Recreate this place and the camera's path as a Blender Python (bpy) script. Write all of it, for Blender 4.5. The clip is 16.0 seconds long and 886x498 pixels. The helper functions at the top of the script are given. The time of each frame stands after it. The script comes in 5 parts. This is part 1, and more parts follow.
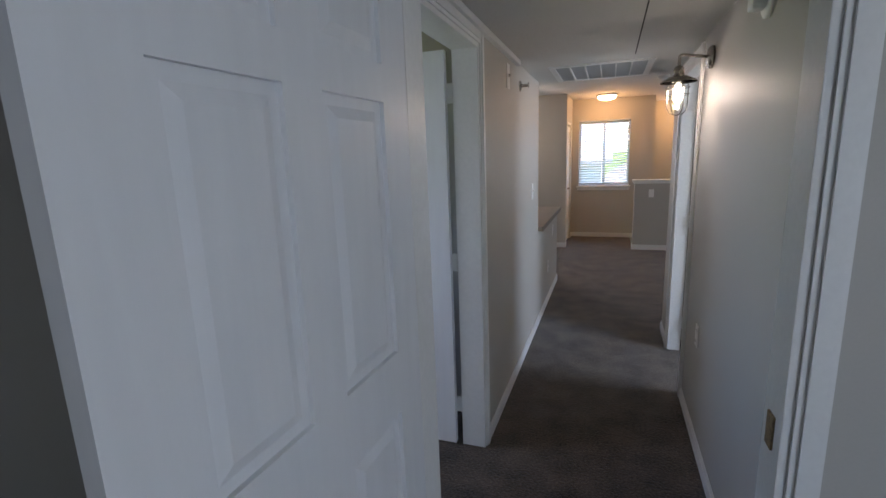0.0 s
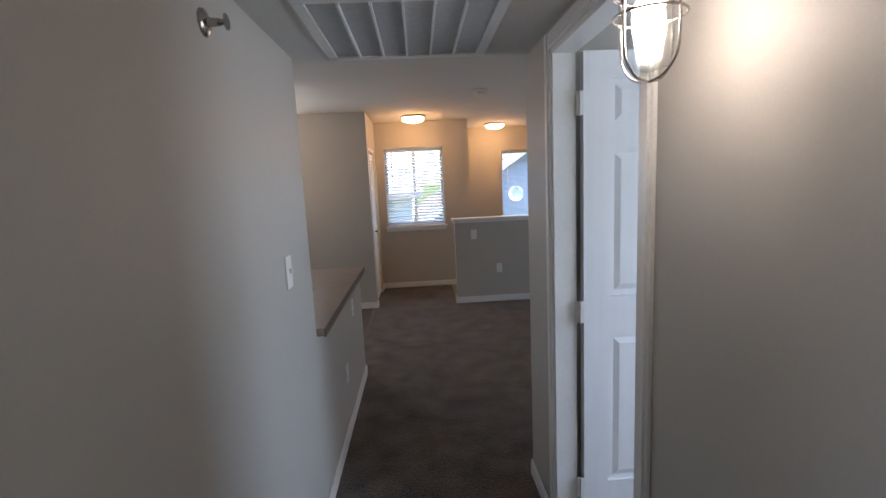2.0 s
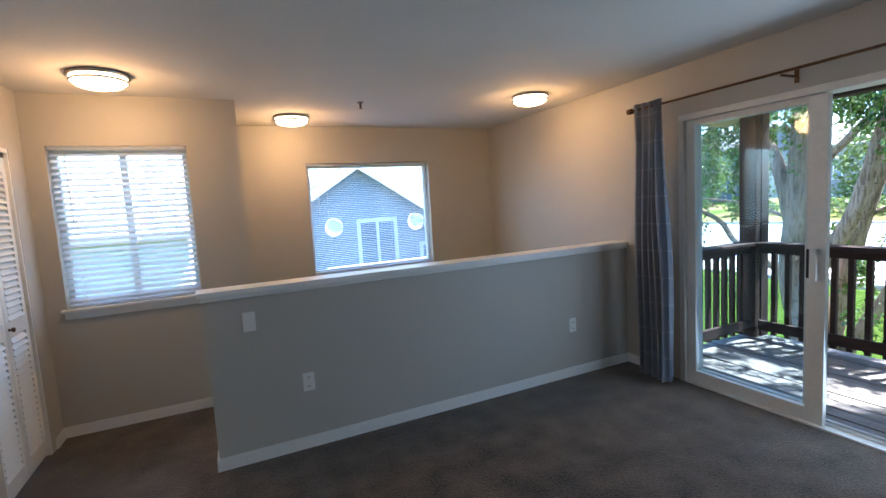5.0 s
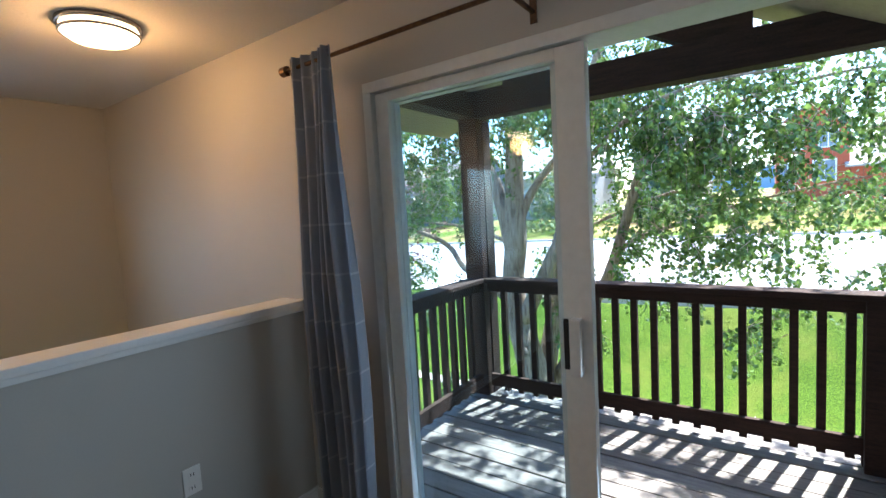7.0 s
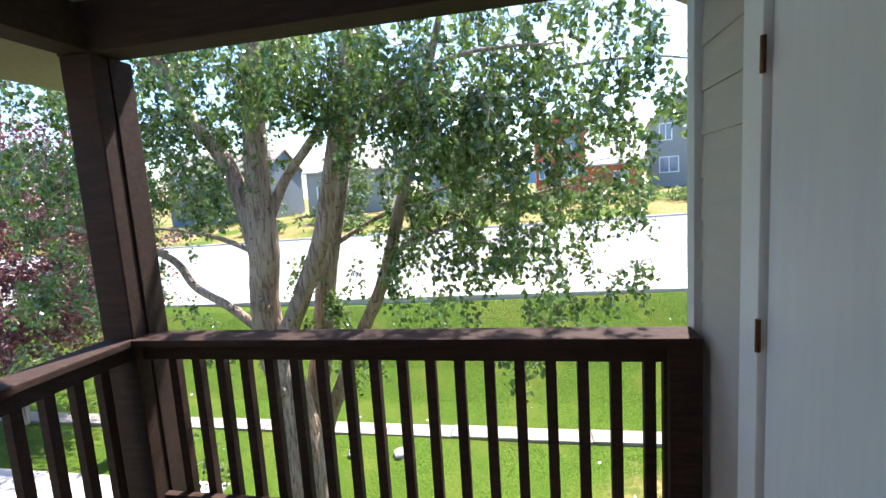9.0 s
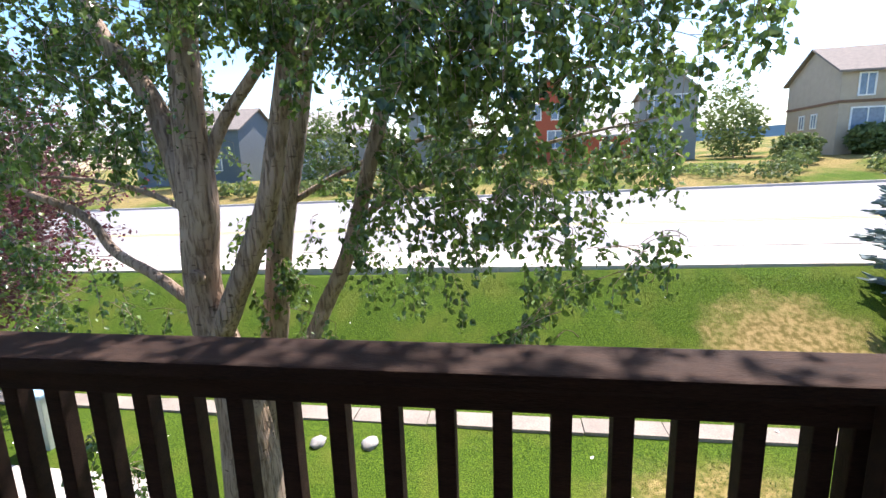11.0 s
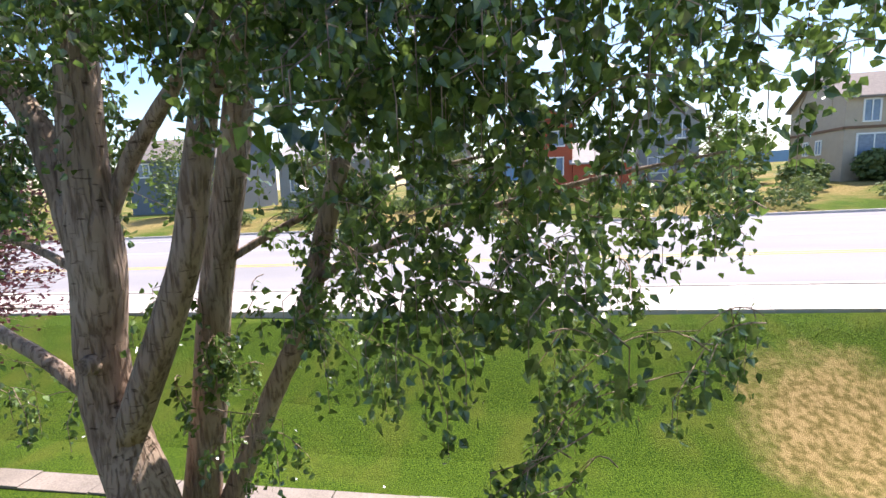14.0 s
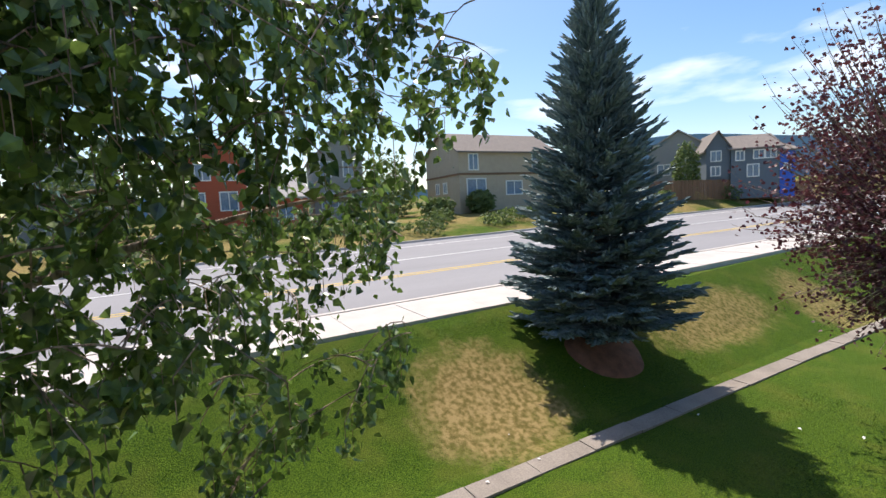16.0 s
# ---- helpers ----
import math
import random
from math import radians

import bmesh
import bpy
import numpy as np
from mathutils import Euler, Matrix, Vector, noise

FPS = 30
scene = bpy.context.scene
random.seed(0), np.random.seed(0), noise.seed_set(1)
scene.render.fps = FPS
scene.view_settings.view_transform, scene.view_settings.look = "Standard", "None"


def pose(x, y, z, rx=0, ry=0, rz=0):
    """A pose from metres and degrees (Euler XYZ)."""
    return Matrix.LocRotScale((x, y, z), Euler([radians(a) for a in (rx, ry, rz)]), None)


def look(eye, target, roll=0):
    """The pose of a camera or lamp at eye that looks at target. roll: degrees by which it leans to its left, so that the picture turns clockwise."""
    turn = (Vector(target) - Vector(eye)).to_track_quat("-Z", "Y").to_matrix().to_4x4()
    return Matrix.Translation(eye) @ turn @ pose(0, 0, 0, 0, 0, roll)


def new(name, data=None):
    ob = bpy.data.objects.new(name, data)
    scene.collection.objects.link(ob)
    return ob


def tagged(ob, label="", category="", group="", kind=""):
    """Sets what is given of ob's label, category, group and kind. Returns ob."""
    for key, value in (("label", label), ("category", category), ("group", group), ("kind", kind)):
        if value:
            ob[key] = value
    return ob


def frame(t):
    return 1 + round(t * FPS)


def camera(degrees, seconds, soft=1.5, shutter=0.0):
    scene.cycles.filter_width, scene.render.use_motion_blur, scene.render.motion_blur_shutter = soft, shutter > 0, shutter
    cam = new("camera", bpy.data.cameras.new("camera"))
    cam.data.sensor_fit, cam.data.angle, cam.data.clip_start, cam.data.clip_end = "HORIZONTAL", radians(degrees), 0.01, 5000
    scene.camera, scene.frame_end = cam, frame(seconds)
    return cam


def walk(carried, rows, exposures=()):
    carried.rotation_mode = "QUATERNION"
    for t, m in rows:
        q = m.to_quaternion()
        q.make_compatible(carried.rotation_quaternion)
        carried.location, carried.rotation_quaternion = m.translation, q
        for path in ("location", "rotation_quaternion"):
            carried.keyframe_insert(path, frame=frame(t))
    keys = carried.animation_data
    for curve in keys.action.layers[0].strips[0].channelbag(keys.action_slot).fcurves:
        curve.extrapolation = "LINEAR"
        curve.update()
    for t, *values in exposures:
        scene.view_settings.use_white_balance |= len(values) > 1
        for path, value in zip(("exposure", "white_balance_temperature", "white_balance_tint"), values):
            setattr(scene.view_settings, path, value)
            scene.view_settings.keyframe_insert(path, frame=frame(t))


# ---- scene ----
cam = camera(87.8, 16.0)
PATH = [
    (0, (0.084, -0.136, 1.538), (-0.588, 1.707, 1.147), -2.1),
    (0.5, (0.089, 0.341, 1.548), (-0.289, 2.274, 1.203), -2.4),
    (1, (0.043, 0.836, 1.553), (-0.119, 2.805, 1.239), -2.4),
    (1.5, (0.024, 1.333, 1.553), (0.019, 3.311, 1.254), -2.6),
    (2, (0.016, 1.822, 1.562), (0.11, 3.799, 1.272), -2.7),
    (2.5, (-0.035, 2.331, 1.56), (0.11, 4.306, 1.278), -2.2),
    (3, (-0.068, 2.892, 1.558), (0.106, 4.865, 1.28), -2.3),
    (3.5, (-0.122, 3.396, 1.552), (0.079, 5.368, 1.282), -2.1),
    (4, (0.014, 3.863, 1.535), (0.293, 5.828, 1.289), -2.4),
    (4.5, (0.25, 4.289, 1.52), (0.753, 6.213, 1.308), -3.1),
    (5, (0.618, 4.612, 1.521), (1.46, 6.415, 1.324), -3.5),
    (5.2, (0.758, 4.728, 1.559), (1.757, 6.449, 1.359), -3.9),
    (7.3, (2.587, 5.674, 1.499), (4.263, 6.753, 1.336), -3.4),
    (7.5, (2.783, 5.684, 1.515), (4.492, 6.71, 1.348), -3.6),
    (8, (3.235, 5.699, 1.548), (5.044, 6.535, 1.374), -4.1),
    (8.5, (3.576, 5.679, 1.531), (5.484, 6.251, 1.351), -4.1),
    (8.7, (3.686, 5.669, 1.529), (5.623, 6.129, 1.341), -4.1),
    (10.8, (4.693, 5.857, 1.341), (6.649, 6.071, 0.983), -2.2),
    (11, (4.811, 5.861, 1.332), (6.754, 6.159, 0.959), -1.9),
    (11.5, (5.114, 5.866, 1.372), (7.024, 6.324, 0.992), -1.3),
    (12, (5.412, 5.913, 1.4), (7.312, 6.427, 1.046), -1.1),
    (12.5, (5.672, 5.957, 1.427), (7.565, 6.517, 1.107), -0.9),
    (13, (5.857, 6.043, 1.469), (7.742, 6.637, 1.162), -0.8),
    (13.5, (5.961, 5.941, 1.458), (7.857, 6.513, 1.181), -1.2),
    (14, (5.995, 5.896, 1.477), (7.955, 6.194, 1.211), -2.0),
    (14.5, (5.993, 5.891, 1.493), (7.975, 5.769, 1.257), -2.7),
    (15, (5.975, 5.823, 1.489), (7.898, 5.315, 1.283), -2.7),
    (15.5, (5.985, 5.781, 1.479), (7.813, 4.99, 1.295), -2.8),
    (16, (6.005, 5.776, 1.468), (7.738, 4.793, 1.294), -2.8),
]
EXPOSURES = [(0, 2.9, 6500, 18), (1, 2.85, 6800, 24), (2, 2.7, 6350, 18), (3.0, 2.55, 5950, 16), (4, 2.55, 5550, 12), (5.2, 2.85, 5550, 9), (7.5, 2.45, 6050, 8), (8.5, 2.1, 6350, 13), (11, 1.35, 6700, 17), (13, 1.2, 6850, 18), (14.5, 1.0, 6800, 20), (16, 0.42, 6950, 13)]
walk(cam, [(t, look(eye, target, roll)) for t, eye, target, roll in PATH], EXPOSURES)

# ---- world, sun and exposure ----
SUN_AZ, SUN_EL = (0.962, -0.272), radians(60)
world = bpy.data.worlds.new("world")
scene.world = world
world.use_nodes = True
wn, wl = world.node_tree.nodes, world.node_tree.links
wn.clear()
w_out = wn.new("ShaderNodeOutputWorld")
w_bg = wn.new("ShaderNodeBackground")
w_sky = wn.new("ShaderNodeTexSky")
w_sky.sky_type = "NISHITA"
w_sky.sun_disc = False
w_sky.sun_elevation = SUN_EL
w_sky.sun_rotation = math.atan2(SUN_AZ[0], SUN_AZ[1])
w_bg.inputs[1].default_value = 0.14
# thin bright clouds drifting over the blue
w_co = wn.new("ShaderNodeTexCoord")
w_map = wn.new("ShaderNodeMapping")
w_map.inputs["Scale"].default_value = (1.6, 1.6, 6.0)
w_noise = wn.new("ShaderNodeTexNoise")
w_noise.inputs["Scale"].default_value = 1.7
w_noise.inputs["Detail"].default_value = 7
w_ramp = wn.new("ShaderNodeValToRGB")
w_ramp.color_ramp.elements[0].position = 0.56
w_ramp.color_ramp.elements[1].position = 0.80
w_mix = wn.new("ShaderNodeMixRGB")
w_mix.inputs[2].default_value = (9.0, 9.4, 10.0, 1)
wl.new(w_co.outputs["Generated"], w_map.inputs[0])
wl.new(w_map.outputs[0], w_noise.inputs[0])
wl.new(w_noise.outputs[0], w_ramp.inputs[0])
wl.new(w_ramp.outputs[0], w_mix.inputs[0])
w_hue = wn.new("ShaderNodeHueSaturation")
w_hue.inputs["Saturation"].default_value = 1.35
wl.new(w_sky.outputs[0], w_hue.inputs["Color"])
wl.new(w_hue.outputs[0], w_mix.inputs[1])
wl.new(w_mix.outputs[0], w_bg.inputs[0])
wl.new(w_bg.outputs[0], w_out.inputs[0])

sun_data = bpy.data.lights.new("sun", "SUN")
sun_data.energy, sun_data.angle, sun_data.color = 4.8, radians(0.53), (1.0, 0.96, 0.9)
sun = new("sun", sun_data)
s_dir = Vector((SUN_AZ[0] * math.cos(SUN_EL), SUN_AZ[1] * math.cos(SUN_EL), math.sin(SUN_EL)))
sun.matrix_world = look(s_dir * 60, (0, 0, 0))


def area(name, eye, target, w, h, power, colour=(0.70, 0.85, 1.0)):
    d = bpy.data.lights.new(name, "AREA")
    d.shape, d.size, d.size_y, d.energy, d.color = "RECTANGLE", w, h, power, colour
    ob = new(name, d)
    ob.matrix_world = look(eye, target)
    return ob


# daylight standing in the openings for the sky's light
area("skylight_slider", (3.775, 5.72, 1.05), (0, 5.72, 0.7), 0.8, 1.9, 2.0)
area("skylight_slider_glass", (3.775, 6.56, 1.05), (0, 6.56, 0.7), 0.8, 1.8, 0.7)
area("skylight_dining", (-2.13, 7.59, 1.6), (-2.13, 4, 1.3), 1.05, 0.75, 2.6)
area("skylight_entry", (-0.03, 8.775, 1.5), (-0.03, 4, 1.2), 0.8, 1.05, 0.75)
area("skylight_stairs", (2.2, 9.905, 1.4), (2.2, 4, 1.0), 1.4, 1.1, 1.4)
# these three rooms' windows are unseen; lamps added to light doors and passage
area("skylight_bedroom", (2.55, -1.5, 1.5), (-0.5, 0.6, 1.1), 1.2, 1.2, 4.4)
area("skylight_left_room", (-2.15, 1.50, 1.5), (-1.92, 2.10, 1.25), 0.6, 1.0, 1.4, (0.88, 0.88, 1.0))
area("skylight_right_room", (2.55, 2.7, 1.5), (0, 3.1, 0.9), 0.9, 1.1, 5.6)


# ---- materials ----
def shader(name):
    m = bpy.data.materials.new(name)
    m.use_nodes = True
    nt = m.node_tree
    return m, nt, nt.nodes["Principled BSDF"]


def surface(name, a, b=None, rough=0.6, metal=0.0, scale=6.0, fine=90.0, bump=0.15, dist=0.004, stretch=(1, 1, 1), mix=(0.35, 0.65), spec=0.5, vary=0.0, coords="Object", sheen=0.0, trans=0.0):
    """Two colours mixed at a broad and a fine scale, with a fine relief."""
    m, nt, p = shader(name)
    n, l = nt.nodes, nt.links
    b = b or tuple(c * 0.85 for c in a)
    co = n.new("ShaderNodeTexCoord")
    mp = n.new("ShaderNodeMapping")
    mp.inputs["Scale"].default_value = stretch
    l.new(co.outputs[coords], mp.inputs[0])
    n1 = n.new("ShaderNodeTexNoise")
    n1.inputs["Scale"].default_value, n1.inputs["Detail"].default_value = scale, 6
    n2 = n.new("ShaderNodeTexNoise")
    n2.inputs["Scale"].default_value, n2.inputs["Detail"].default_value = fine, 4
    l.new(mp.outputs[0], n1.inputs[0])
    l.new(mp.outputs[0], n2.inputs[0])
    ad = n.new("ShaderNodeMath")
    ad.operation = "ADD"
    half = n.new("ShaderNodeMath")
    half.operation = "MULTIPLY"
    half.inputs[1].default_value = 0.5
    l.new(n1.outputs[0], ad.inputs[0])
    l.new(n2.outputs[0], ad.inputs[1])
    l.new(ad.outputs[0], half.inputs[0])
    rp = n.new("ShaderNodeValToRGB")
    rp.color_ramp.elements[0].position, rp.color_ramp.elements[1].position = mix
    rp.color_ramp.elements[0].color, rp.color_ramp.elements[1].color = (*b, 1), (*a, 1)
    l.new(half.outputs[0], rp.inputs[0])
    col = rp.outputs[0]
    if vary:
        oi = n.new("ShaderNodeObjectInfo")
        geo = n.new("ShaderNodeNewGeometry")
        sm = n.new("ShaderNodeMath")
        sm.operation = "ADD"
        l.new(oi.outputs["Random"], sm.inputs[0])
        l.new(geo.outputs["Random Per Island"], sm.inputs[1])
        mr = n.new("ShaderNodeMapRange")
        mr.inputs[1].default_value, mr.inputs[2].default_value = 0, 2
        mr.inputs[3].default_value, mr.inputs[4].default_value = 1 - vary, 1 + vary
        l.new(sm.outputs[0], mr.inputs[0])
        hs = n.new("ShaderNodeHueSaturation")
        l.new(mr.outputs[0], hs.inputs["Value"])
        l.new(col, hs.inputs["Color"])
        col = hs.outputs[0]
    l.new(col, p.inputs["Base Color"])
    p.inputs["Roughness"].default_value, p.inputs["Metallic"].default_value = rough, metal
    p.inputs["Specular IOR Level"].default_value = spec
    if sheen:
        p.inputs["Sheen Weight"].default_value = sheen
    if bump:
        bp = n.new("ShaderNodeBump")
        bp.inputs["Strength"].default_value, bp.inputs["Distance"].default_value = bump, dist
        l.new(n2.outputs[0], bp.inputs["Height"])
        l.new(bp.outputs[0], p.inputs["Normal"])
    if trans:
        tl = n.new("ShaderNodeBsdfTranslucent")
        l.new(col, tl.inputs[0])
        mx = n.new("ShaderNodeMixShader")
        mx.inputs[0].default_value = trans
        l.new(p.outputs[0], mx.inputs[1])
        l.new(tl.outputs[0], mx.inputs[2])
        l.new(mx.outputs[0], n["Material Output"].inputs[0])
    return m


def glowing(name, colour, strength):
    m, nt, p = shader(name)
    p.inputs["Base Color"].default_value = (*colour, 1)
    p.inputs["Emission Color"].default_value = (*colour, 1)
    p.inputs["Emission Strength"].default_value = strength
    return m


def pane_glass(name, tint, gloss=0.035):
    m, nt, p = shader(name)
    n, l = nt.nodes, nt.links
    tr = n.new("ShaderNodeBsdfTransparent")
    tr.inputs[0].default_value = (*tint, 1)
    gl = n.new("ShaderNodeBsdfGlossy")
    gl.inputs["Roughness"].default_value = 0.01
    lw = n.new("ShaderNodeLayerWeight")
    lw.inputs[0].default_value = 0.5
    pw = n.new("ShaderNodeMath")
    pw.operation = "POWER"
    pw.inputs[1].default_value = 3.5
    l.new(lw.outputs["Facing"], pw.inputs[0])
    fr = n.new("ShaderNodeMath")
    fr.operation = "MULTIPLY_ADD"
    fr.inputs[1].default_value, fr.inputs[2].default_value = 0.7, gloss
    l.new(pw.outputs[0], fr.inputs[0])
    mx = n.new("ShaderNodeMixShader")
    l.new(fr.outputs[0], mx.inputs[0])
    l.new(tr.outputs[0], mx.inputs[1])
    l.new(gl.outputs[0], mx.inputs[2])
    l.new(mx.outputs[0], n["Material Output"].inputs[0])
    return m


M_WALL = surface("wall_paint", (0.46, 0.44, 0.40), (0.44, 0.42, 0.38), rough=0.55, scale=1.5, fine=140, bump=0.12, dist=0.002)
M_CEIL = surface("ceiling_paint", (0.66, 0.65, 0.62), (0.62, 0.61, 0.58), rough=0.85, scale=2, fine=80, bump=0.35, dist=0.004)
M_TRIM = surface("white_trim", (0.78, 0.78, 0.76), (0.72, 0.72, 0.70), rough=0.38, scale=3, fine=60, bump=0.04)
M_DOOR = surface("door_paint", (0.76, 0.77, 0.78), (0.70, 0.71, 0.72), rough=0.36, scale=2, fine=25, bump=0.06, stretch=(1, 1, 0.12))
M_CARPET = surface("carpet", (0.122, 0.091, 0.066), (0.011, 0.008, 0.006), rough=0.95, scale=5, fine=80, bump=0.9, dist=0.007, mix=(0.34, 0.66), spec=0.1, sheen=0.25)
M_VINYL = surface("vinyl_plank", (0.12, 0.095, 0.075), (0.05, 0.04, 0.033), rough=0.42, scale=5, fine=40, bump=0.1, stretch=(14, 1.2, 1), vary=0.25)
M_COUNTER = surface("counter_laminate", (0.30, 0.235, 0.19), (0.23, 0.18, 0.145), rough=0.30, scale=8, fine=160, bump=0.03)
M_COUNTER_EDGE = surface("counter_edge", (0.13, 0.095, 0.07), (0.10, 0.07, 0.05), rough=0.4, scale=20)
M_STEEL = surface("steel", (0.62, 0.61, 0.6), (0.5, 0.5, 0.49), rough=0.22, metal=1, scale=10, fine=120, bump=0.03, stretch=(1, 12, 1))
M_BRONZE = surface("bronze", (0.16, 0.085, 0.04), (0.07, 0.04, 0.025), rough=0.28, metal=0.9, scale=30, bump=0.02)
M_NICKEL = surface("nickel", (0.55, 0.51, 0.46), (0.42, 0.39, 0.35), rough=0.26, metal=1, scale=30, bump=0.02)
M_BRASS = surface("brass", (0.65, 0.42, 0.14), (0.5, 0.3, 0.1), rough=0.25, metal=1, scale=30, bump=0.02)
M_BLACK = surface("dark_void", (0.02, 0.02, 0.02), (0.01, 0.01, 0.01), rough=0.8, scale=10)
M_PLASTIC = surface("white_plastic", (0.78, 0.77, 0.74), (0.74, 0.73, 0.70), rough=0.4, scale=5, bump=0.01)
M_VINYLFRAME = surface("window_vinyl", (0.74, 0.74, 0.71), (0.66, 0.66, 0.63), rough=0.42, scale=4, fine=40, bump=0.03)
M_GLASS = pane_glass("clear_glass", (0.97, 0.99, 1.0))
M_GLASS_BLUE = pane_glass("door_glass", (0.93, 0.98, 1.0))
M_SLAT = surface("blind_slat", (0.82, 0.84, 0.88), (0.78, 0.80, 0.85), rough=0.45, scale=4, fine=30, bump=0.02, trans=0.45)
M_LAMP = glowing("lamp_glass", (1.0, 0.72, 0.40), 1.6)
M_BULB = glowing("bulb", (1.0, 0.88, 0.72), 9.0)
M_SCREEN = surface("vent_filter", (0.5, 0.52, 0.53), (0.42, 0.44, 0.45), rough=0.7, scale=30)
M_BROWNWOOD = surface("dark_stained_wood", (0.055, 0.028, 0.019), (0.018, 0.010, 0.008), rough=0.8, scale=5, fine=50, bump=0.6, dist=0.005, stretch=(8, 1, 8), vary=0.12, spec=0.25)
M_DECK = surface("weathered_deck", (0.26, 0.23, 0.205), (0.13, 0.11, 0.095), rough=0.75, scale=4, fine=45, bump=0.5, dist=0.004, stretch=(10, 0.8, 10), vary=0.18)
M_SIDING = surface("tan_siding", (0.50, 0.455, 0.385), (0.44, 0.40, 0.335), rough=0.7, scale=4, fine=50, bump=0.2, stretch=(1, 1, 6))
M_SOFFIT = surface("tan_soffit", (0.40, 0.33, 0.235), (0.33, 0.27, 0.19), rough=0.8, scale=3, fine=40, bump=0.2)
M_CORNER = surface("corner_board", (0.60, 0.60, 0.58), (0.52, 0.52, 0.5), rough=0.6, scale=4, fine=40, bump=0.1, stretch=(6, 6, 0.6))


# ---- building helpers ----
ORIGIN = {}


def thing(name, loc=(0, 0, 0), label="", category="", group="", kind=""):
    ob = new(name)
    ob.empty_display_size = 0.1
    ob.location = loc
    ORIGIN[ob.name] = Vector(loc)
    return tagged(ob, label, category, group, kind)


def finish(name, bm, material, smooth=False):
    me = bpy.data.meshes.new(name)
    if smooth:
        for f in bm.faces:
            f.smooth = True
    bm.to_mesh(me)
    bm.free()
    me.materials.append(material)
    return me


def part(name, bm, material, parent=None, label="", smooth=False):
    """One mesh, given in world metres, under a thing or a part."""
    o = ORIGIN[parent.name] if parent else Vector((0, 0, 0))
    bm.transform(Matrix.Translation(-o))
    ob = new(name, finish(name, bm, material, smooth))
    if parent:
        ob.parent = parent
    ORIGIN[ob.name] = o
    return tagged(ob, label)


def solid(name, bm, material, label, category, kind="", group="", smooth=False):
    return tagged(part(name, bm, material, None, "", smooth), label, category, group, kind)


def box(bm, x0, y0, z0, x1, y1, z1, bevel=0.0):
    m = Matrix.Translation(((x0 + x1) / 2, (y0 + y1) / 2, (z0 + z1) / 2)) @ Matrix.Diagonal((abs(x1 - x0), abs(y1 - y0), abs(z1 - z0), 1))
    r = bmesh.ops.create_cube(bm, size=1, matrix=m)
    if bevel:
        edges = list({e for v in r["verts"] for e in v.link_edges})
        bmesh.ops.bevel(bm, geom=edges, offset=bevel, segments=2, affect="EDGES", profile=0.6)
    return bm


def boxes(*rows, bevel=0.0):
    bm = bmesh.new()
    for r in rows:
        box(bm, *r, bevel=bevel)
    return bm


def lathe(bm, centre, profile, seg=24, axis="z"):
    """A turned shape: profile of (radius, height) about an upright axis."""
    rings = []
    for r, h in profile:
        ring = []
        for i in range(seg):
            a = 2 * math.pi * i / seg
            v = Vector((r * math.cos(a), r * math.sin(a), h))
            if axis == "x":
                v = Vector((v.z, v.x, v.y))
            if axis == "y":
                v = Vector((v.x, v.z, v.y))
            ring.append(bm.verts.new(Vector(centre) + v))
        rings.append(ring)
    for a, b in zip(rings, rings[1:]):
        for i in range(seg):
            j = (i + 1) % seg
            bm.faces.new((a[i], a[j], b[j], b[i]))
    bm.faces.new(rings[0][::-1])
    bm.faces.new(rings[-1])
    return bm


def tube(bm, points, radii, seg=8):
    """A tapered tube through points."""
    pts = [Vector(p) for p in points]
    if isinstance(radii, (int, float)):
        radii = [radii] * len(pts)
    rings = []
    side = None
    for i, p in enumerate(pts):
        d = (pts[min(i + 1, len(pts) - 1)] - pts[max(i - 1, 0)]).normalized()
        if side is None:
            side = d.orthogonal().normalized()
        side = (side - d * side.dot(d)).normalized()
        up = d.cross(side)
        rings.append([bm.verts.new(p + (side * math.cos(2 * math.pi * k / seg) + up * math.sin(2 * math.pi * k / seg)) * radii[i]) for k in range(seg)])
    for a, b in zip(rings, rings[1:]):
        for k in range(seg):
            j = (k + 1) % seg
            bm.faces.new((a[k], a[j], b[j], b[k]))
    bm.faces.new(rings[0][::-1])
    bm.faces.new(rings[-1])
    return bm


def smooth_line(points, steps=6):
    """Catmull-Rom through points of any length."""
    P = [np.array(p, float) for p in points]
    P = [2 * P[0] - P[1]] + P + [2 * P[-1] - P[-2]]
    out = []
    for i in range(1, len(P) - 2):
        for k in range(steps):
            t = k / steps
            a, b, c, d = P[i - 1], P[i], P[i + 1], P[i + 2]
            out.append(0.5 * (2 * b + (c - a) * t + (2 * a - 5 * b + 4 * c - d) * t * t + (3 * b - a - 3 * c + d) * t ** 3))
    out.append(P[-2])
    return out


def wall(name, axis, c0, c1, a0, a1, z0, z1, openings=(), material=None, label="greige painted drywall wall"):
    """A wall with thickness from c0 to c1, running from a0 to a1 along axis, with openings (a, b, zlow, zhigh) cut through."""
    rows = []

    def put(a, b, lo, hi):
        if b - a > 1e-4 and hi - lo > 1e-4:
            rows.append((a, c0, lo, b, c1, hi) if axis == "x" else (c0, a, lo, c1, b, hi))
    at = a0
    for a, b, lo, hi in sorted(openings):
        put(at, a, z0, z1)
        put(a, b, z0, lo)
        put(a, b, hi, z1)
        at = b
    put(at, a1, z0, z1)
    return solid(name, boxes(*rows), material or M_WALL, label, "wall", "structure")


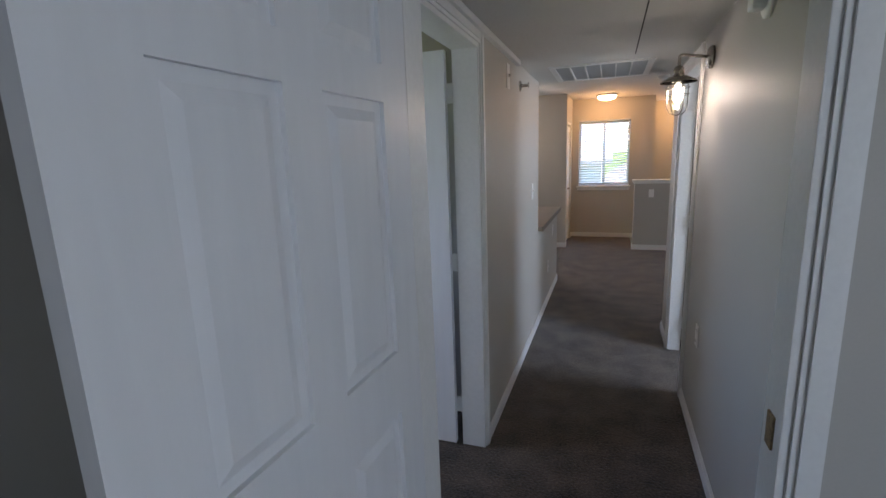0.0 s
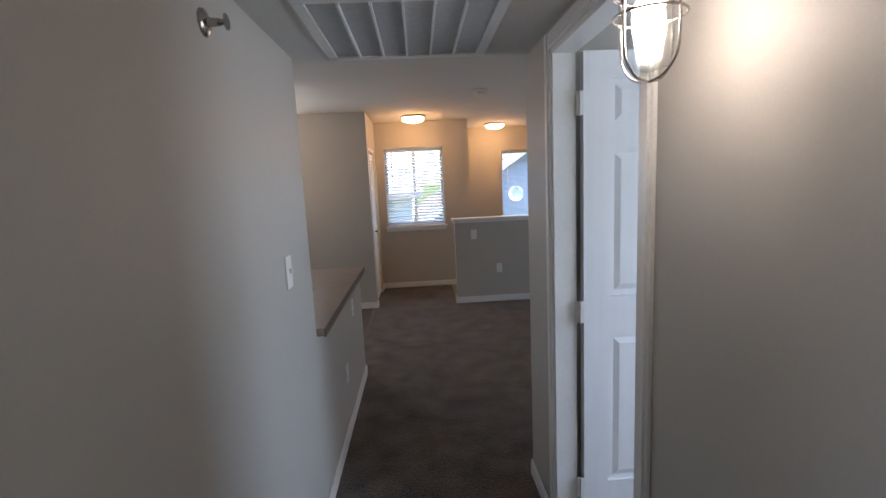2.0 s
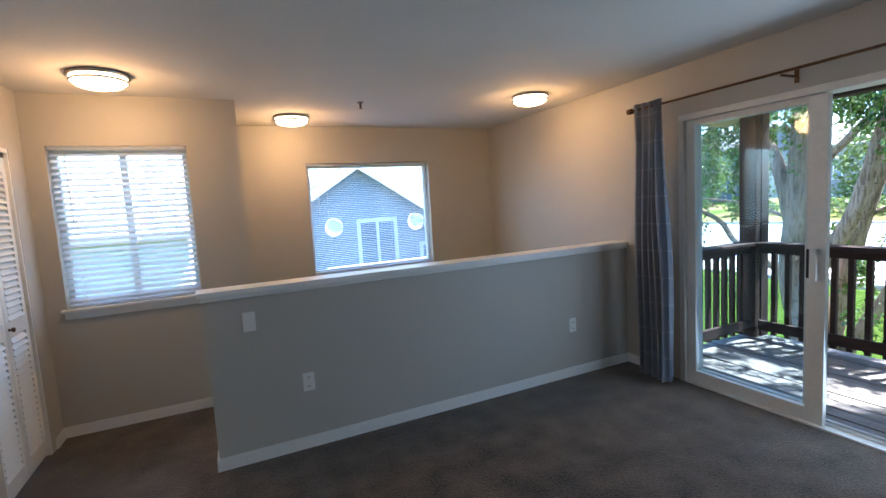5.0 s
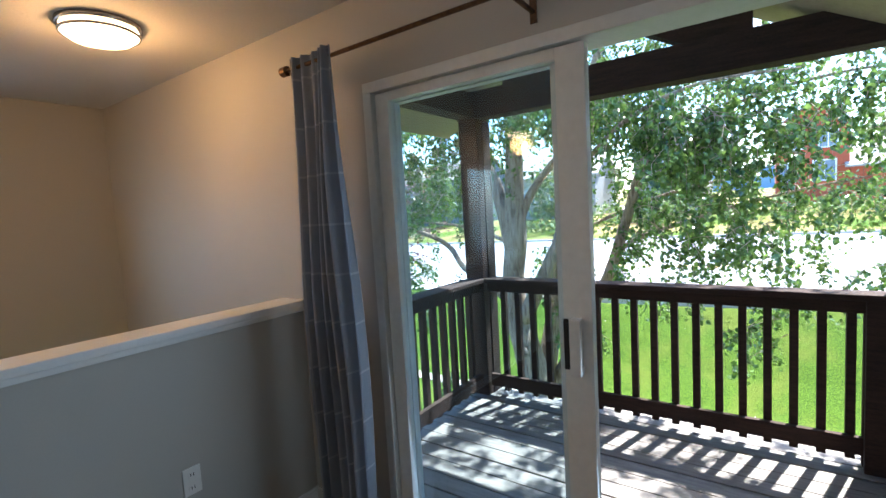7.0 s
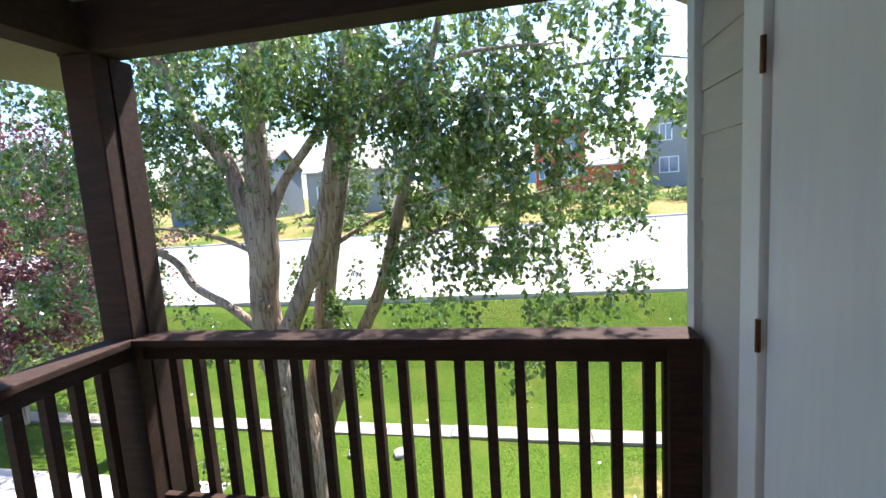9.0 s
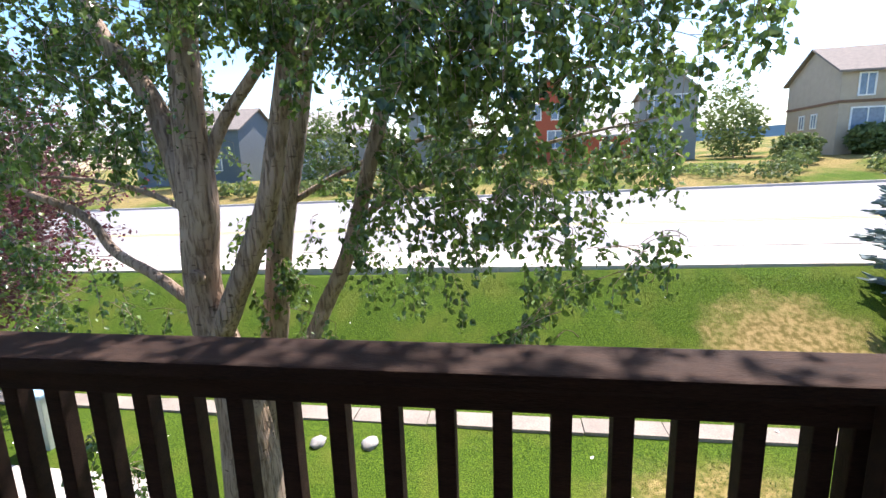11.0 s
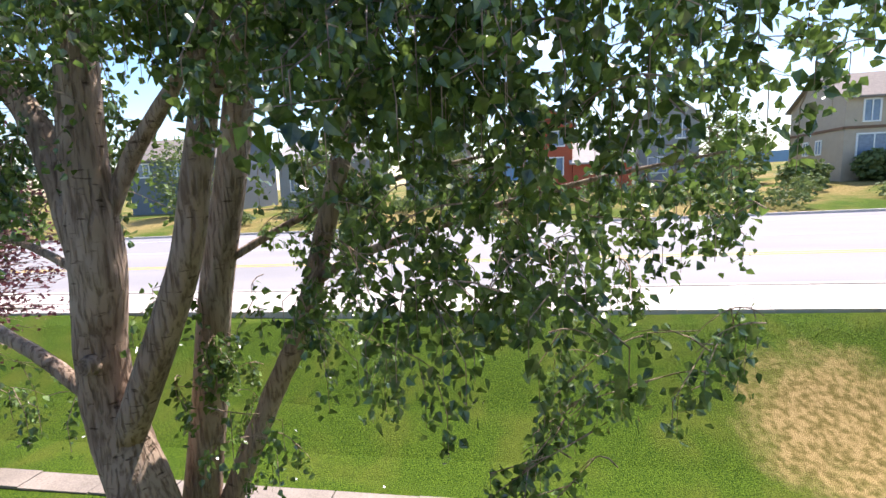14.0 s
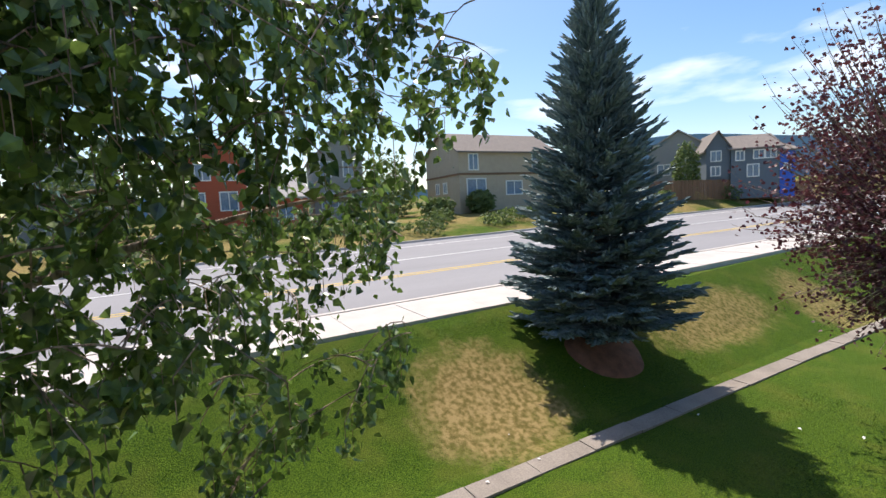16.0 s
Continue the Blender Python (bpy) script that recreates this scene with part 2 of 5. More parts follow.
# ---- the large structure: rooms ----
XL, XR = -0.50, 0.55          # faces of the passage walls
YH = 4.06                     # where the passage opens into the living room
XS = 3.80                     # inner face of the wall with the sliding door
YD, YW, YF = 7.60, 8.70, 9.83  # dining wall and half wall, entry window wall, far stair wall
ZC, ZH = 2.44, 2.12           # ceilings

wall("wall_bedroom_doorway", "x", 0.95, 1.06, -2.6, 2.6, 0, 2.44, [(-0.41, 0.47, 0, 2.04)])
wall("wall_bedroom_left", "y", -2.72, -2.6, -3.0, 0.95, 0, 2.44)
wall("wall_bedroom_right", "y", 2.6, 2.72, -3.0, 0.95, 0, 2.44, [(-2.1, -0.9, 0.9, 2.1)])
wall("wall_bedroom_back", "x", -3.12, -3.0, -2.72, 2.72, 0, 2.44)
wall("wall_hall_left", "y", -0.62, XL, 1.06, 3.95, 0, ZC, [(1.26, 2.03, 0, 2.04)])
wall("wall_hall_right", "y", XR, 0.635, 1.06, YH - 0.12, 0, ZC, [(2.90, 3.64, 0, 2.04)])
wall("wall_left_room_side", "x", 1.06, 1.16, -2.2, -0.62, 0, ZC)
wall("wall_left_room_far", "x", 2.32, 2.42, -2.2, -0.62, 0, ZC)
wall("wall_left_room_end", "y", -2.32, -2.2, 1.06, 2.72, 0, ZC, [(1.25, 2.15, 1.0, 2.0)])
wall("wall_right_room_closet", "x", 3.84, 3.938, 0.635, 2.6, 0, ZC)
wall("wall_right_room_near", "x", 1.75, 1.85, 0.635, 2.6, 0, ZC)
wall("wall_right_room_end", "y", 2.6, 2.72, 1.75, YH - 0.12, 0, ZC, [(2.25, 3.15, 0.95, 2.05)])
wall("wall_living_south", "x", YH - 0.12, YH, XR, XS + 0.14, 0, ZC)
wall("wall_kitchen_south", "x", 3.83, 3.95, -4.4, -0.62, 0, ZC)
wall("wall_kitchen_west", "y", -4.52, -4.4, 3.83, YD + 0.12, 0, ZC)
wall("wall_dining", "x", YD, YD + 0.14, -4.4, -0.70, 0, ZC, [(-2.70, -1.58, 1.17, 2.06)])
wall("wall_closet", "y", -0.70, -0.58, YD, YW, 0, ZC, [(7.76, 8.46, 0, 2.03)])
wall("wall_entry_window", "x", YW, YW + 0.14, -0.70, 0.775, -2.85, ZC, [(-0.46, 0.40, 0.93, 2.08)])
wall("wall_stair_return", "y", 0.64, 0.775, YW + 0.14, YF, -2.85, ZC)
wall("wall_stair_far", "x", YF, YF + 0.14, 0.64, XS + 0.14, -2.85, ZC, [(1.47, 2.92, 0.80, 2.04)])
wall("wall_slider", "y", XS, XS + 0.14, YH, YF, -2.85, ZC, [(5.27, 7.06, -0.06, 2.07)])
wall("wall_closet_back", "y", -1.5, -1.4, YD + 0.14, YW, 0, ZC)
wall("half_wall", "x", YD, YD + 0.12, 0.45, XS, -0.3, 1.03, label="grey painted half wall above the stairwell")
solid("half_wall_cap", boxes((0.42, YD - 0.03, 1.055, XS, YD + 0.15, 1.09), (0.435, YD - 0.015, 1.03, XS, YD + 0.135, 1.055), bevel=0.005), M_TRIM, "white wooden cap on the half wall", "trim", "structure")

solid("floor", boxes((-0.62, -3.0, -0.2, XR, YH, 0), (-2.6, -3.0, -0.2, -0.62, 1.06, 0), (XR, -3.0, -0.2, 2.6, 1.06, 0), (-0.60, YH, -0.2, XS, YD + 0.12, 0), (-0.60, YD + 0.12, -0.2, 0.45, YW, 0), (XR, 1.75, -0.2, 2.6, YH, 0), (-2.2, 1.06, -0.2, -0.62, 2.6, 0), (-1.4, YD + 0.14, -0.2, -0.60, YW, 0)), M_CARPET, "worn brown loop-pile carpet", "floor", "structure")
solid("lower_floor", boxes((0.45, YD - 0.5, -2.75, XS, YF, -2.55)), M_CARPET, "carpet at the foot of the stairwell", "floor", "structure")
solid("ceiling_passage", boxes((-0.62, 1.06, ZH, 0.67, 4.0, ZH + 0.06), (-0.50, 3.955, ZH + 0.06, XR, 4.0, ZC)), M_CEIL, "dropped white textured ceiling of the passage", "ceiling", "structure")
solid("ceiling_living", boxes((-4.4, 3.83, ZC, XS + 0.14, YF + 0.14, ZC + 0.12)), M_CEIL, "white textured living room ceiling", "ceiling", "structure")
solid("ceiling_bedrooms", boxes((-2.72, -3.12, ZC, 2.72, 3.83, ZC + 0.12)), M_CEIL, "white bedroom ceiling", "ceiling", "structure")


def base_run(name, x0, y0, x1, y1):
    return solid(name, boxes((x0, y0, 0, x1, y1, 0.062), (x0 + 0.003 * (x1 - x0 < 0.02), y0 + 0.003 * (y1 - y0 < 0.02), 0.062, x1 - 0.003 * (x1 - x0 < 0.02), y1 - 0.003 * (y1 - y0 < 0.02), 0.078)), M_TRIM, "white painted baseboard", "baseboard", "structure")


T = 0.013
for row in ((XL, 2.09, XL + T, 5.53), (XR - T, 1.06, XR, 2.84), (XR - T, 3.70, XR, YH), (XR, YH, XS, YH + T),
            (0.45, YD - T, XS, YD), (0.45 - T, YD - T, 0.45, YD + 0.12), (-0.58, YW - T, 0.64, YW), (-4.4, YD - T, -0.58, YD),
            (-0.58, YD - T, -0.58 + T, 7.70), (-0.58, 8.52, -0.58 + T, YW - T), (XS - T, 7.16, XS, YD - T), (XS - T, YH + T, XS, 5.21)):
    base_run("baseboard", *row)


# ---- ground, road and pavement ----
def lerp(a, b, t):
    return a + (b - a) * t


SLANT = 0.025                 # how far the street swings out for each metre along y


def grade(y):
    """The street climbs gently towards -y."""
    return -0.018 * max(-90.0, min(62.143, y))


def height(x, y):
    """Ground height: flat lawn, a bank up to the street, then rising plots beyond."""
    s = x - SLANT * y
    climb = grade(y) + 0.035 * max(0.0, min(60.0, -y - 15)) * min(1.0, max(0.0, (s - 33) / 6))
    knots = ((-200, -2.75, 0), (12.1, -2.75, 0), (13.2, -2.35, 0.3), (15.4, -1.13, 1), (15.6, -1.13, 1), (15.75, -1.28, 1), (17.9, -1.28, 1), (33.0, -0.83, 1), (36, -0.4, 1), (44, 0.35, 1), (80, 1.2, 1), (300, 4.0, 1), (1500, 12.0, 1))
    for (a, za, ga), (b, zb, gb) in zip(knots, knots[1:]):
        if s <= b:
            t = max(0, (s - a) / (b - a))
            return lerp(za, zb, t) + lerp(ga, gb, t) * climb
    return 12.0

M_ASPHALT = surface("asphalt", (0.27, 0.262, 0.268), (0.21, 0.205, 0.21), rough=0.9, scale=0.5, fine=60, bump=0.3, stretch=(1, 0.3, 1))
M_PATH = surface("old_concrete", (0.31, 0.265, 0.225), (0.17, 0.145, 0.12), rough=0.9, scale=1.2, fine=40, bump=0.4)
M_CONCRETE = surface("concrete", (0.54, 0.49, 0.45), (0.42, 0.385, 0.35), rough=0.85, scale=1.6, fine=50, bump=0.3)
def bark_material():
    """Grey-brown bark: long furrows, short cross cracks and a fine grain."""
    m, nt, p = shader("bark")
    n, l = nt.nodes, nt.links
    co = n.new("ShaderNodeTexCoord")

    def tex(kind, stretch, scale, detail=6):
        mp = n.new("ShaderNodeMapping")
        mp.inputs["Scale"].default_value = stretch
        l.new(co.outputs["Object"], mp.inputs[0])
        t = n.new(kind)
        t.inputs["Scale"].default_value = scale
        t.inputs["Detail"].default_value = detail
        l.new(mp.outputs[0], t.inputs[0])
        return t.outputs[0]

    def ramp(v, stops):
        r = n.new("ShaderNodeValToRGB")
        for k, (pos, c) in enumerate(stops):
            e = r.color_ramp.elements[k] if k < 2 else r.color_ramp.elements.new(pos)
            e.position, e.color = pos, (*c, 1)
        l.new(v, r.inputs[0])
        return r.outputs[0]
    furrow = tex("ShaderNodeTexNoise", (3.4, 3.4, 0.4), 11)
    cross = tex("ShaderNodeTexNoise", (0.9, 0.9, 3.6), 9, 4)
    broad = tex("ShaderNodeTexNoise", (1, 1, 0.6), 1.6, 4)
    tone = ramp(broad, ((0.35, (0.31, 0.225, 0.165)), (0.65, (0.47, 0.365, 0.285))))
    # furrows and cracks darkened in the colour too, as relief shade is weak
    dark_f = ramp(furrow, ((0.34, (0.50, 0.46, 0.43)), (0.54, (1, 1, 1))))
    dark_c = ramp(cross, ((0.30, (0.42, 0.38, 0.35)), (0.37, (1, 1, 1))))
    col = tone
    for d in (dark_f, dark_c):
        mx = n.new("ShaderNodeMixRGB")
        mx.blend_type = "MULTIPLY"
        mx.inputs[0].default_value = 1.0
        l.new(col, mx.inputs[1])
        l.new(d, mx.inputs[2])
        col = mx.outputs[0]
    l.new(col, p.inputs["Base Color"])
    p.inputs["Roughness"].default_value = 0.92
    p.inputs["Specular IOR Level"].default_value = 0.2
    b1 = n.new("ShaderNodeBump")
    b1.inputs["Strength"].default_value, b1.inputs["Distance"].default_value = 0.9, 0.03
    l.new(dark_f, b1.inputs["Height"])
    b2 = n.new("ShaderNodeBump")
    b2.inputs["Strength"].default_value, b2.inputs["Distance"].default_value = 0.8, 0.015
    l.new(dark_c, b2.inputs["Height"])
    l.new(b1.outputs[0], b2.inputs["Normal"])
    l.new(b2.outputs[0], p.inputs["Normal"])
    return m


M_BARK = bark_material()
# wide light-to-dark spread puts sunlit and shaded leaves into the colour
M_LEAF = surface("poplar_leaf", (0.18, 0.275, 0.062), (0.022, 0.052, 0.015), rough=0.24, scale=3, fine=20, bump=0.0, vary=0.7, trans=0.33, spec=0.8)
M_PLUM = surface("plum_leaf", (0.19, 0.055, 0.065), (0.09, 0.032, 0.042), rough=0.45, scale=3, fine=20, bump=0.0, vary=0.35, trans=0.35)
M_SPRUCE = surface("spruce_needles", (0.25, 0.33, 0.34), (0.085, 0.135, 0.125), rough=0.7, scale=2, fine=14, bump=0.0, vary=0.35)
M_SHRUB = surface("shrub_leaf", (0.19, 0.25, 0.075), (0.08, 0.12, 0.04), rough=0.7, scale=3, fine=14, bump=0.0, vary=0.35, trans=0.3)
M_YELLOW = surface("yellow_paint", (0.62, 0.42, 0.06), (0.5, 0.33, 0.05), rough=0.7, scale=4)
M_WHITEPAINT = surface("white_paint_line", (0.7, 0.7, 0.68), (0.55, 0.55, 0.53), rough=0.7, scale=4)


def grid_axis(spans):
    out = []
    for a, b, n in spans:
        out += [lerp(a, b, i / n) for i in range(n)]
    return out + [spans[-1][1]]


gx = grid_axis(((-600, -40, 6), (-40, 6, 12), (6, 36, 60), (36, 90, 20), (90, 1500, 12)))
gy = grid_axis(((-1500, -120, 12), (-120, -30, 18), (-30, 30, 60), (30, 120, 14), (120, 900, 6)))
verts = []
for yy in gy:
    for xx in gx:
        wob = 0.03 * noise.noise((xx * 0.5, yy * 0.5, 0)) if abs(xx) < 60 else 0
        verts.append((xx, yy, height(xx, yy) + (wob if xx < 15 else -0.02)))
nx = len(gx)
faces = [(j * nx + i, j * nx + i + 1, (j + 1) * nx + i + 1, (j + 1) * nx + i) for j in range(len(gy) - 1) for i in range(nx - 1)]
me = bpy.data.meshes.new("ground")
me.from_pydata(verts, [], faces)
# lawn with dry straw patches on the bank and in the verge beyond the street
m, nt, p = shader("lawn")
n, l = nt.nodes, nt.links
co = n.new("ShaderNodeTexCoord")
sx = n.new("ShaderNodeSeparateXYZ")
l.new(co.outputs["Object"], sx.inputs[0])


def noise_node(scale, detail=5, stretch=None):
    t = n.new("ShaderNodeTexNoise")
    t.inputs["Scale"].default_value, t.inputs["Detail"].default_value = scale, detail
    l.new(co.outputs["Object"], t.inputs[0])
    return t.outputs[0]


def math_node(op, a, b):
    t = n.new("ShaderNodeMath")
    t.operation = op
    for i, v in enumerate((a, b)):
        if isinstance(v, (int, float)):
            t.inputs[i].default_value = v
        else:
            l.new(v, t.inputs[i])
    return t.outputs[0]


def range_node(v, a, b):
    t = n.new("ShaderNodeMapRange")
    t.interpolation_type = "SMOOTHSTEP"
    t.inputs[1].default_value, t.inputs[2].default_value = a, b
    l.new(v, t.inputs[0])
    return t.outputs[0]


def mix_node(f, a, b):
    t = n.new("ShaderNodeMixRGB")
    l.new(f, t.inputs[0])
    for i, v in ((1, a), (2, b)):
        if isinstance(v, tuple):
            t.inputs[i].default_value = (*v, 1)
        else:
            l.new(v, t.inputs[i])
    return t.outputs[0]


green = mix_node(range_node(noise_node(48, 9), 0.32, 0.68), (0.014, 0.046, 0.004), (0.097, 0.158, 0.012))
green = mix_node(math_node("MULTIPLY", range_node(noise_node(1.1, 7), 0.45, 0.7), 0.45), green, (0.125, 0.135, 0.022))
straw = mix_node(range_node(noise_node(9, 8), 0.35, 0.65), (0.17, 0.125, 0.04), (0.42, 0.29, 0.13))


def patch(cx, cy, rx, ry):
    a = math_node("DIVIDE", math_node("SUBTRACT", sx.outputs[0], cx), rx)
    b = math_node("DIVIDE", math_node("SUBTRACT", sx.outputs[1], cy), ry)
    r = math_node("ADD", math_node("MULTIPLY", a, a), math_node("MULTIPLY", b, b))
    r = math_node("ADD", r, math_node("MULTIPLY", math_node("SUBTRACT", noise_node(2.2), 0.5), 1.9))
    return math_node("SUBTRACT", 1.0, range_node(r, 0.15, 1.5))


dry = math_node("MULTIPLY", patch(13.15, 0.8, 1.5, 1.6), 0.85)
for c in ((13.6, -7.2, 1.0, 3.0), (9.6, 3.2, 1.2, 1.6), (12.8, -12.5, 1.6, 1.5)):
    dry = math_node("MAXIMUM", dry, math_node("MULTIPLY", patch(*c), 0.65))
verge = math_node("MULTIPLY", range_node(sx.outputs[0], 24, 28), math_node("MULTIPLY", range_node(noise_node(0.18), 0.38, 0.6), 0.75))
dry = math_node("MAXIMUM", dry, verge)
col = mix_node(dry, green, straw)
l.new(col, p.inputs["Base Color"])
p.inputs["Roughness"].default_value = 0.95
p.inputs["Specular IOR Level"].default_value = 0.12
bp = n.new("ShaderNodeBump")
bp.inputs["Strength"].default_value, bp.inputs["Distance"].default_value = 1.0, 0.03
l.new(noise_node(60, 9), bp.inputs["Height"])
l.new(bp.outputs[0], p.inputs["Normal"])
me.materials.append(m)
tagged(new("ground", me), "mown green lawn with straw-coloured dry patches", "ground", kind="structure")


def strip(name, s0, s1, y0, y1, z0, z1, thick, material, label, category, step=6.0, parent=None, kind="structure"):
    """A band of paving that runs beside the street, from s0 to s1 across and from z0 to z1 in height."""
    bm = bmesh.new()
    k = max(1, int(abs(y1 - y0) / step))
    for i in range(k):
        a, b = lerp(y0, y1, i / k), lerp(y0, y1, (i + 1) / k)
        pts = [(s + SLANT * y, y, z + grade(y)) for s, y, z in ((s0, a, z0), (s1, a, z1), (s1, b, z1), (s0, b, z0))]
        lo = [bm.verts.new((x, y, z - thick)) for x, y, z in pts]
        hi = [bm.verts.new(q) for q in pts]
        bm.faces.new(hi)
        for q in range(4):
            r = (q + 1) % 4
            bm.faces.new((lo[q], lo[r], hi[r], hi[q]))
    bmesh.ops.recalc_face_normals(bm, faces=bm.faces)
    if parent:
        return part(name, bm, material, parent)
    return solid(name, bm, material, label, category, kind)


def road_z(s):
    return lerp(-1.20, -0.75, (s - 17.9) / 15.1)


road = strip("road", 17.9, 33.0, -250, 200, road_z(17.9), road_z(33.0), 0.3, M_ASPHALT, "pale grey asphalt street with yellow centre lines", "road", 10)
for s_, paint in ((22.1, M_YELLOW), (22.42, M_YELLOW), (26.2, M_WHITEPAINT), (31.0, M_WHITEPAINT)):
    strip("lane_marking", s_, s_ + 0.12, -200, 150, road_z(s_) + 0.006, road_z(s_ + 0.12) + 0.006, 0.004, paint, "", "", 10, parent=road)
strip("kerb", 17.72, 17.9, -200, 150, -1.07, -1.07, 0.3, M_CONCRETE, "pale concrete kerb along the street", "kerb", 10)
strip("kerb", 33.0, 33.18, -200, 150, -0.62, -0.62, 0.3, M_CONCRETE, "pale concrete kerb along the far verge", "kerb", 10)
side = thing("pavement", (15.6, 0, -1.2), "pale concrete pavement slabs along the street", "pavement", kind="structure")
for i in range(42):
    a = 26 - i * 1.8
    strip("slab", 15.6, 17.70, a, a - 1.785, -1.10 - 0.004 * (i % 2), -1.09 - 0.004 * (i % 2), 0.2, M_CONCRETE, "", "", 2, parent=side)
walkway = thing("garden_path", (11.46, 0, -2.75), "narrow concrete path across the lawn", "path", kind="structure")
for i in range(34):
    a = 24 - i * 1.2
    bm = boxes((11.27 + 0.008 * (i % 3), a - 1.185, -2.85, 11.66 + 0.008 * (i % 3), a, -2.705 - 0.006 * (i % 2)))
    part("slab", bm, M_PATH, walkway)

# ---- sliding door, balcony ----
slider = thing("door_sliding", (XS, 6.2, 0), "white vinyl sliding patio door standing open", "sliding door", kind="structure")
ZT, Y0, Y1 = 2.07, 5.27, 7.06
part("frame", boxes((XS - 0.012, Y0, 2.025, XS + 0.15, Y1, ZT), (XS - 0.012, Y0, -0.04, XS + 0.15, Y0 + 0.045, 2.025), (XS - 0.012, Y1 - 0.045, -0.04, XS + 0.15, Y1, 2.025), bevel=0.004), M_VINYLFRAME, slider)
part("track", boxes((XS - 0.012, Y0, -0.06, XS + 0.15, Y1, 0.012), (XS + 0.045, Y0, 0.012, XS + 0.05, Y1, 0.024), (XS + 0.10, Y0, 0.012, XS + 0.105, Y1, 0.024)), M_VINYLFRAME, slider, "white door sill track")


def sash(name, x0, x1, ya, yb, stile, glass_name="pane"):
    s = part(name, boxes((x0, ya, 0.014, x1, ya + stile, 2.02), (x0, yb - stile * 0.7, 0.014, x1, yb, 2.02), (x0, ya + stile, 0.014, x1, yb - stile * 0.7, 0.105), (x0, ya + stile, 1.982, x1, yb - stile * 0.7, 2.022), bevel=0.003), M_VINYLFRAME, slider)
    g = part(glass_name, boxes(((x0 + x1) / 2 - 0.004, ya + stile - 0.01, 0.095, (x0 + x1) / 2 + 0.004, yb - stile * 0.7 + 0.01, 1.99)), M_GLASS_BLUE, s)
    g.visible_shadow = False
    return s


inner = sash("sliding_sash", XS + 0.012, XS + 0.052, 6.10, 7.01, 0.10)
sash("fixed_sash", XS + 0.07, XS + 0.11, 6.155, 7.012, 0.085)
part("handle", boxes((XS - 0.03, 6.13, 0.92, XS - 0.008, 6.168, 1.115), (XS - 0.012, 6.13, 0.92, XS + 0.012, 6.168, 0.95), (XS - 0.012, 6.13, 1.085, XS + 0.012, 6.168, 1.115), bevel=0.005), M_VINYLFRAME, inner)
part("latch", boxes((XS + 0.004, 6.183, 0.93, XS + 0.0125, 6.199, 1.108)), M_BLACK, inner)

ZB = -0.14
XO = 5.93
deck = thing("balcony_deck", (4.9, 6.4, ZB), "weathered grey-brown wooden balcony deck", "deck", kind="structure")
nb = 14
for i in range(nb):
    a = XS + 0.15 + (XO - XS - 0.15) * i / nb
    part("plank", boxes((a, 5.0, ZB - 0.035, a + (XO - XS - 0.15) / nb - 0.010, 7.80, ZB - 0.002 * (i % 3)), bevel=0.004), M_DECK, deck)
part("joist", boxes((XS + 0.15, 5.0, ZB - 0.26, XO, 5.04, ZB - 0.041), (XS + 0.15, 7.76, ZB - 0.26, XO, 7.80, ZB - 0.041), (XO - 0.05, 5.04, ZB - 0.26, XO - 0.005, 7.76, ZB - 0.041)), M_BROWNWOOD, deck)


def railing(name, axis, c, a0, a1, first, pitch, label):
    """A stained railing: cap, upper and lower rails, and square balusters from first on, pitch apart."""
    r = thing(name, ((c if axis == "y" else (a0 + a1) / 2), ((a0 + a1) / 2 if axis == "y" else c), ZB), label, "railing")

    def bar(nm, w0, w1, lo, hi, p0=a0, p1=a1, bev=0.005):
        row = (c + w0, p0, lo, c + w1, p1, hi) if axis == "y" else (p0, c + w0, lo, p1, c + w1, hi)
        return part(nm, boxes(row, bevel=bev), M_BROWNWOOD, r)
    bar("cap", -0.083, 0.083, 0.867, 0.905, bev=0.008)
    bar("upper_rail", -0.022, 0.017, 0.786, 0.867)
    bar("lower_rail", -0.022, 0.017, -0.055, 0.052)
    q = first
    while q + 0.03 < a1:
        bar("baluster", 0.017, 0.062, -0.10, 0.866, q - 0.023, q + 0.023, bev=0.003)
        q += pitch
    return r


front = railing("balcony_railing", "y", 5.767, 5.045, 7.615, 5.218, 0.1335, "dark brown stained wooden balcony railing with worn cap")
part("end_post", boxes((5.70, 5.045, ZB, 5.745, 5.165, 0.866), (5.785, 5.045, ZB, 5.83, 5.165, 0.866), bevel=0.004), M_BROWNWOOD, front)
railing("side_railing", "x", 7.69, XS + 0.16, 5.705, XS + 0.24, 0.131, "dark brown stained wooden side railing")
post = thing("balcony_post", (5.82, 7.71, ZB), "dark brown stained corner post", "post", kind="structure")
part("shaft", boxes((5.71, 7.625, ZB - 0.2, 5.80, 7.80, 2.262), bevel=0.008), M_BROWNWOOD, post)
part("casing_board", boxes((5.802, 7.618, ZB - 0.2, 5.93, 7.795, 2.262), bevel=0.006), M_BROWNWOOD, post)
roofpart = thing("balcony_roof", (4.9, 6.53, 2.27), "gabled balcony roof with dark beams and tan soffit", "roof", kind="structure")
YR, ZR, PITCH = 6.53, 3.13, 0.55
part("front_beam", boxes((5.72, 4.95, 2.265, 5.88, 7.82, 2.49), bevel=0.006), M_BROWNWOOD, roofpart)
part("side_beam", boxes((XS + 0.14, 7.64, 2.27, 5.718, 7.80, 2.47), bevel=0.006), M_BROWNWOOD, roofpart)


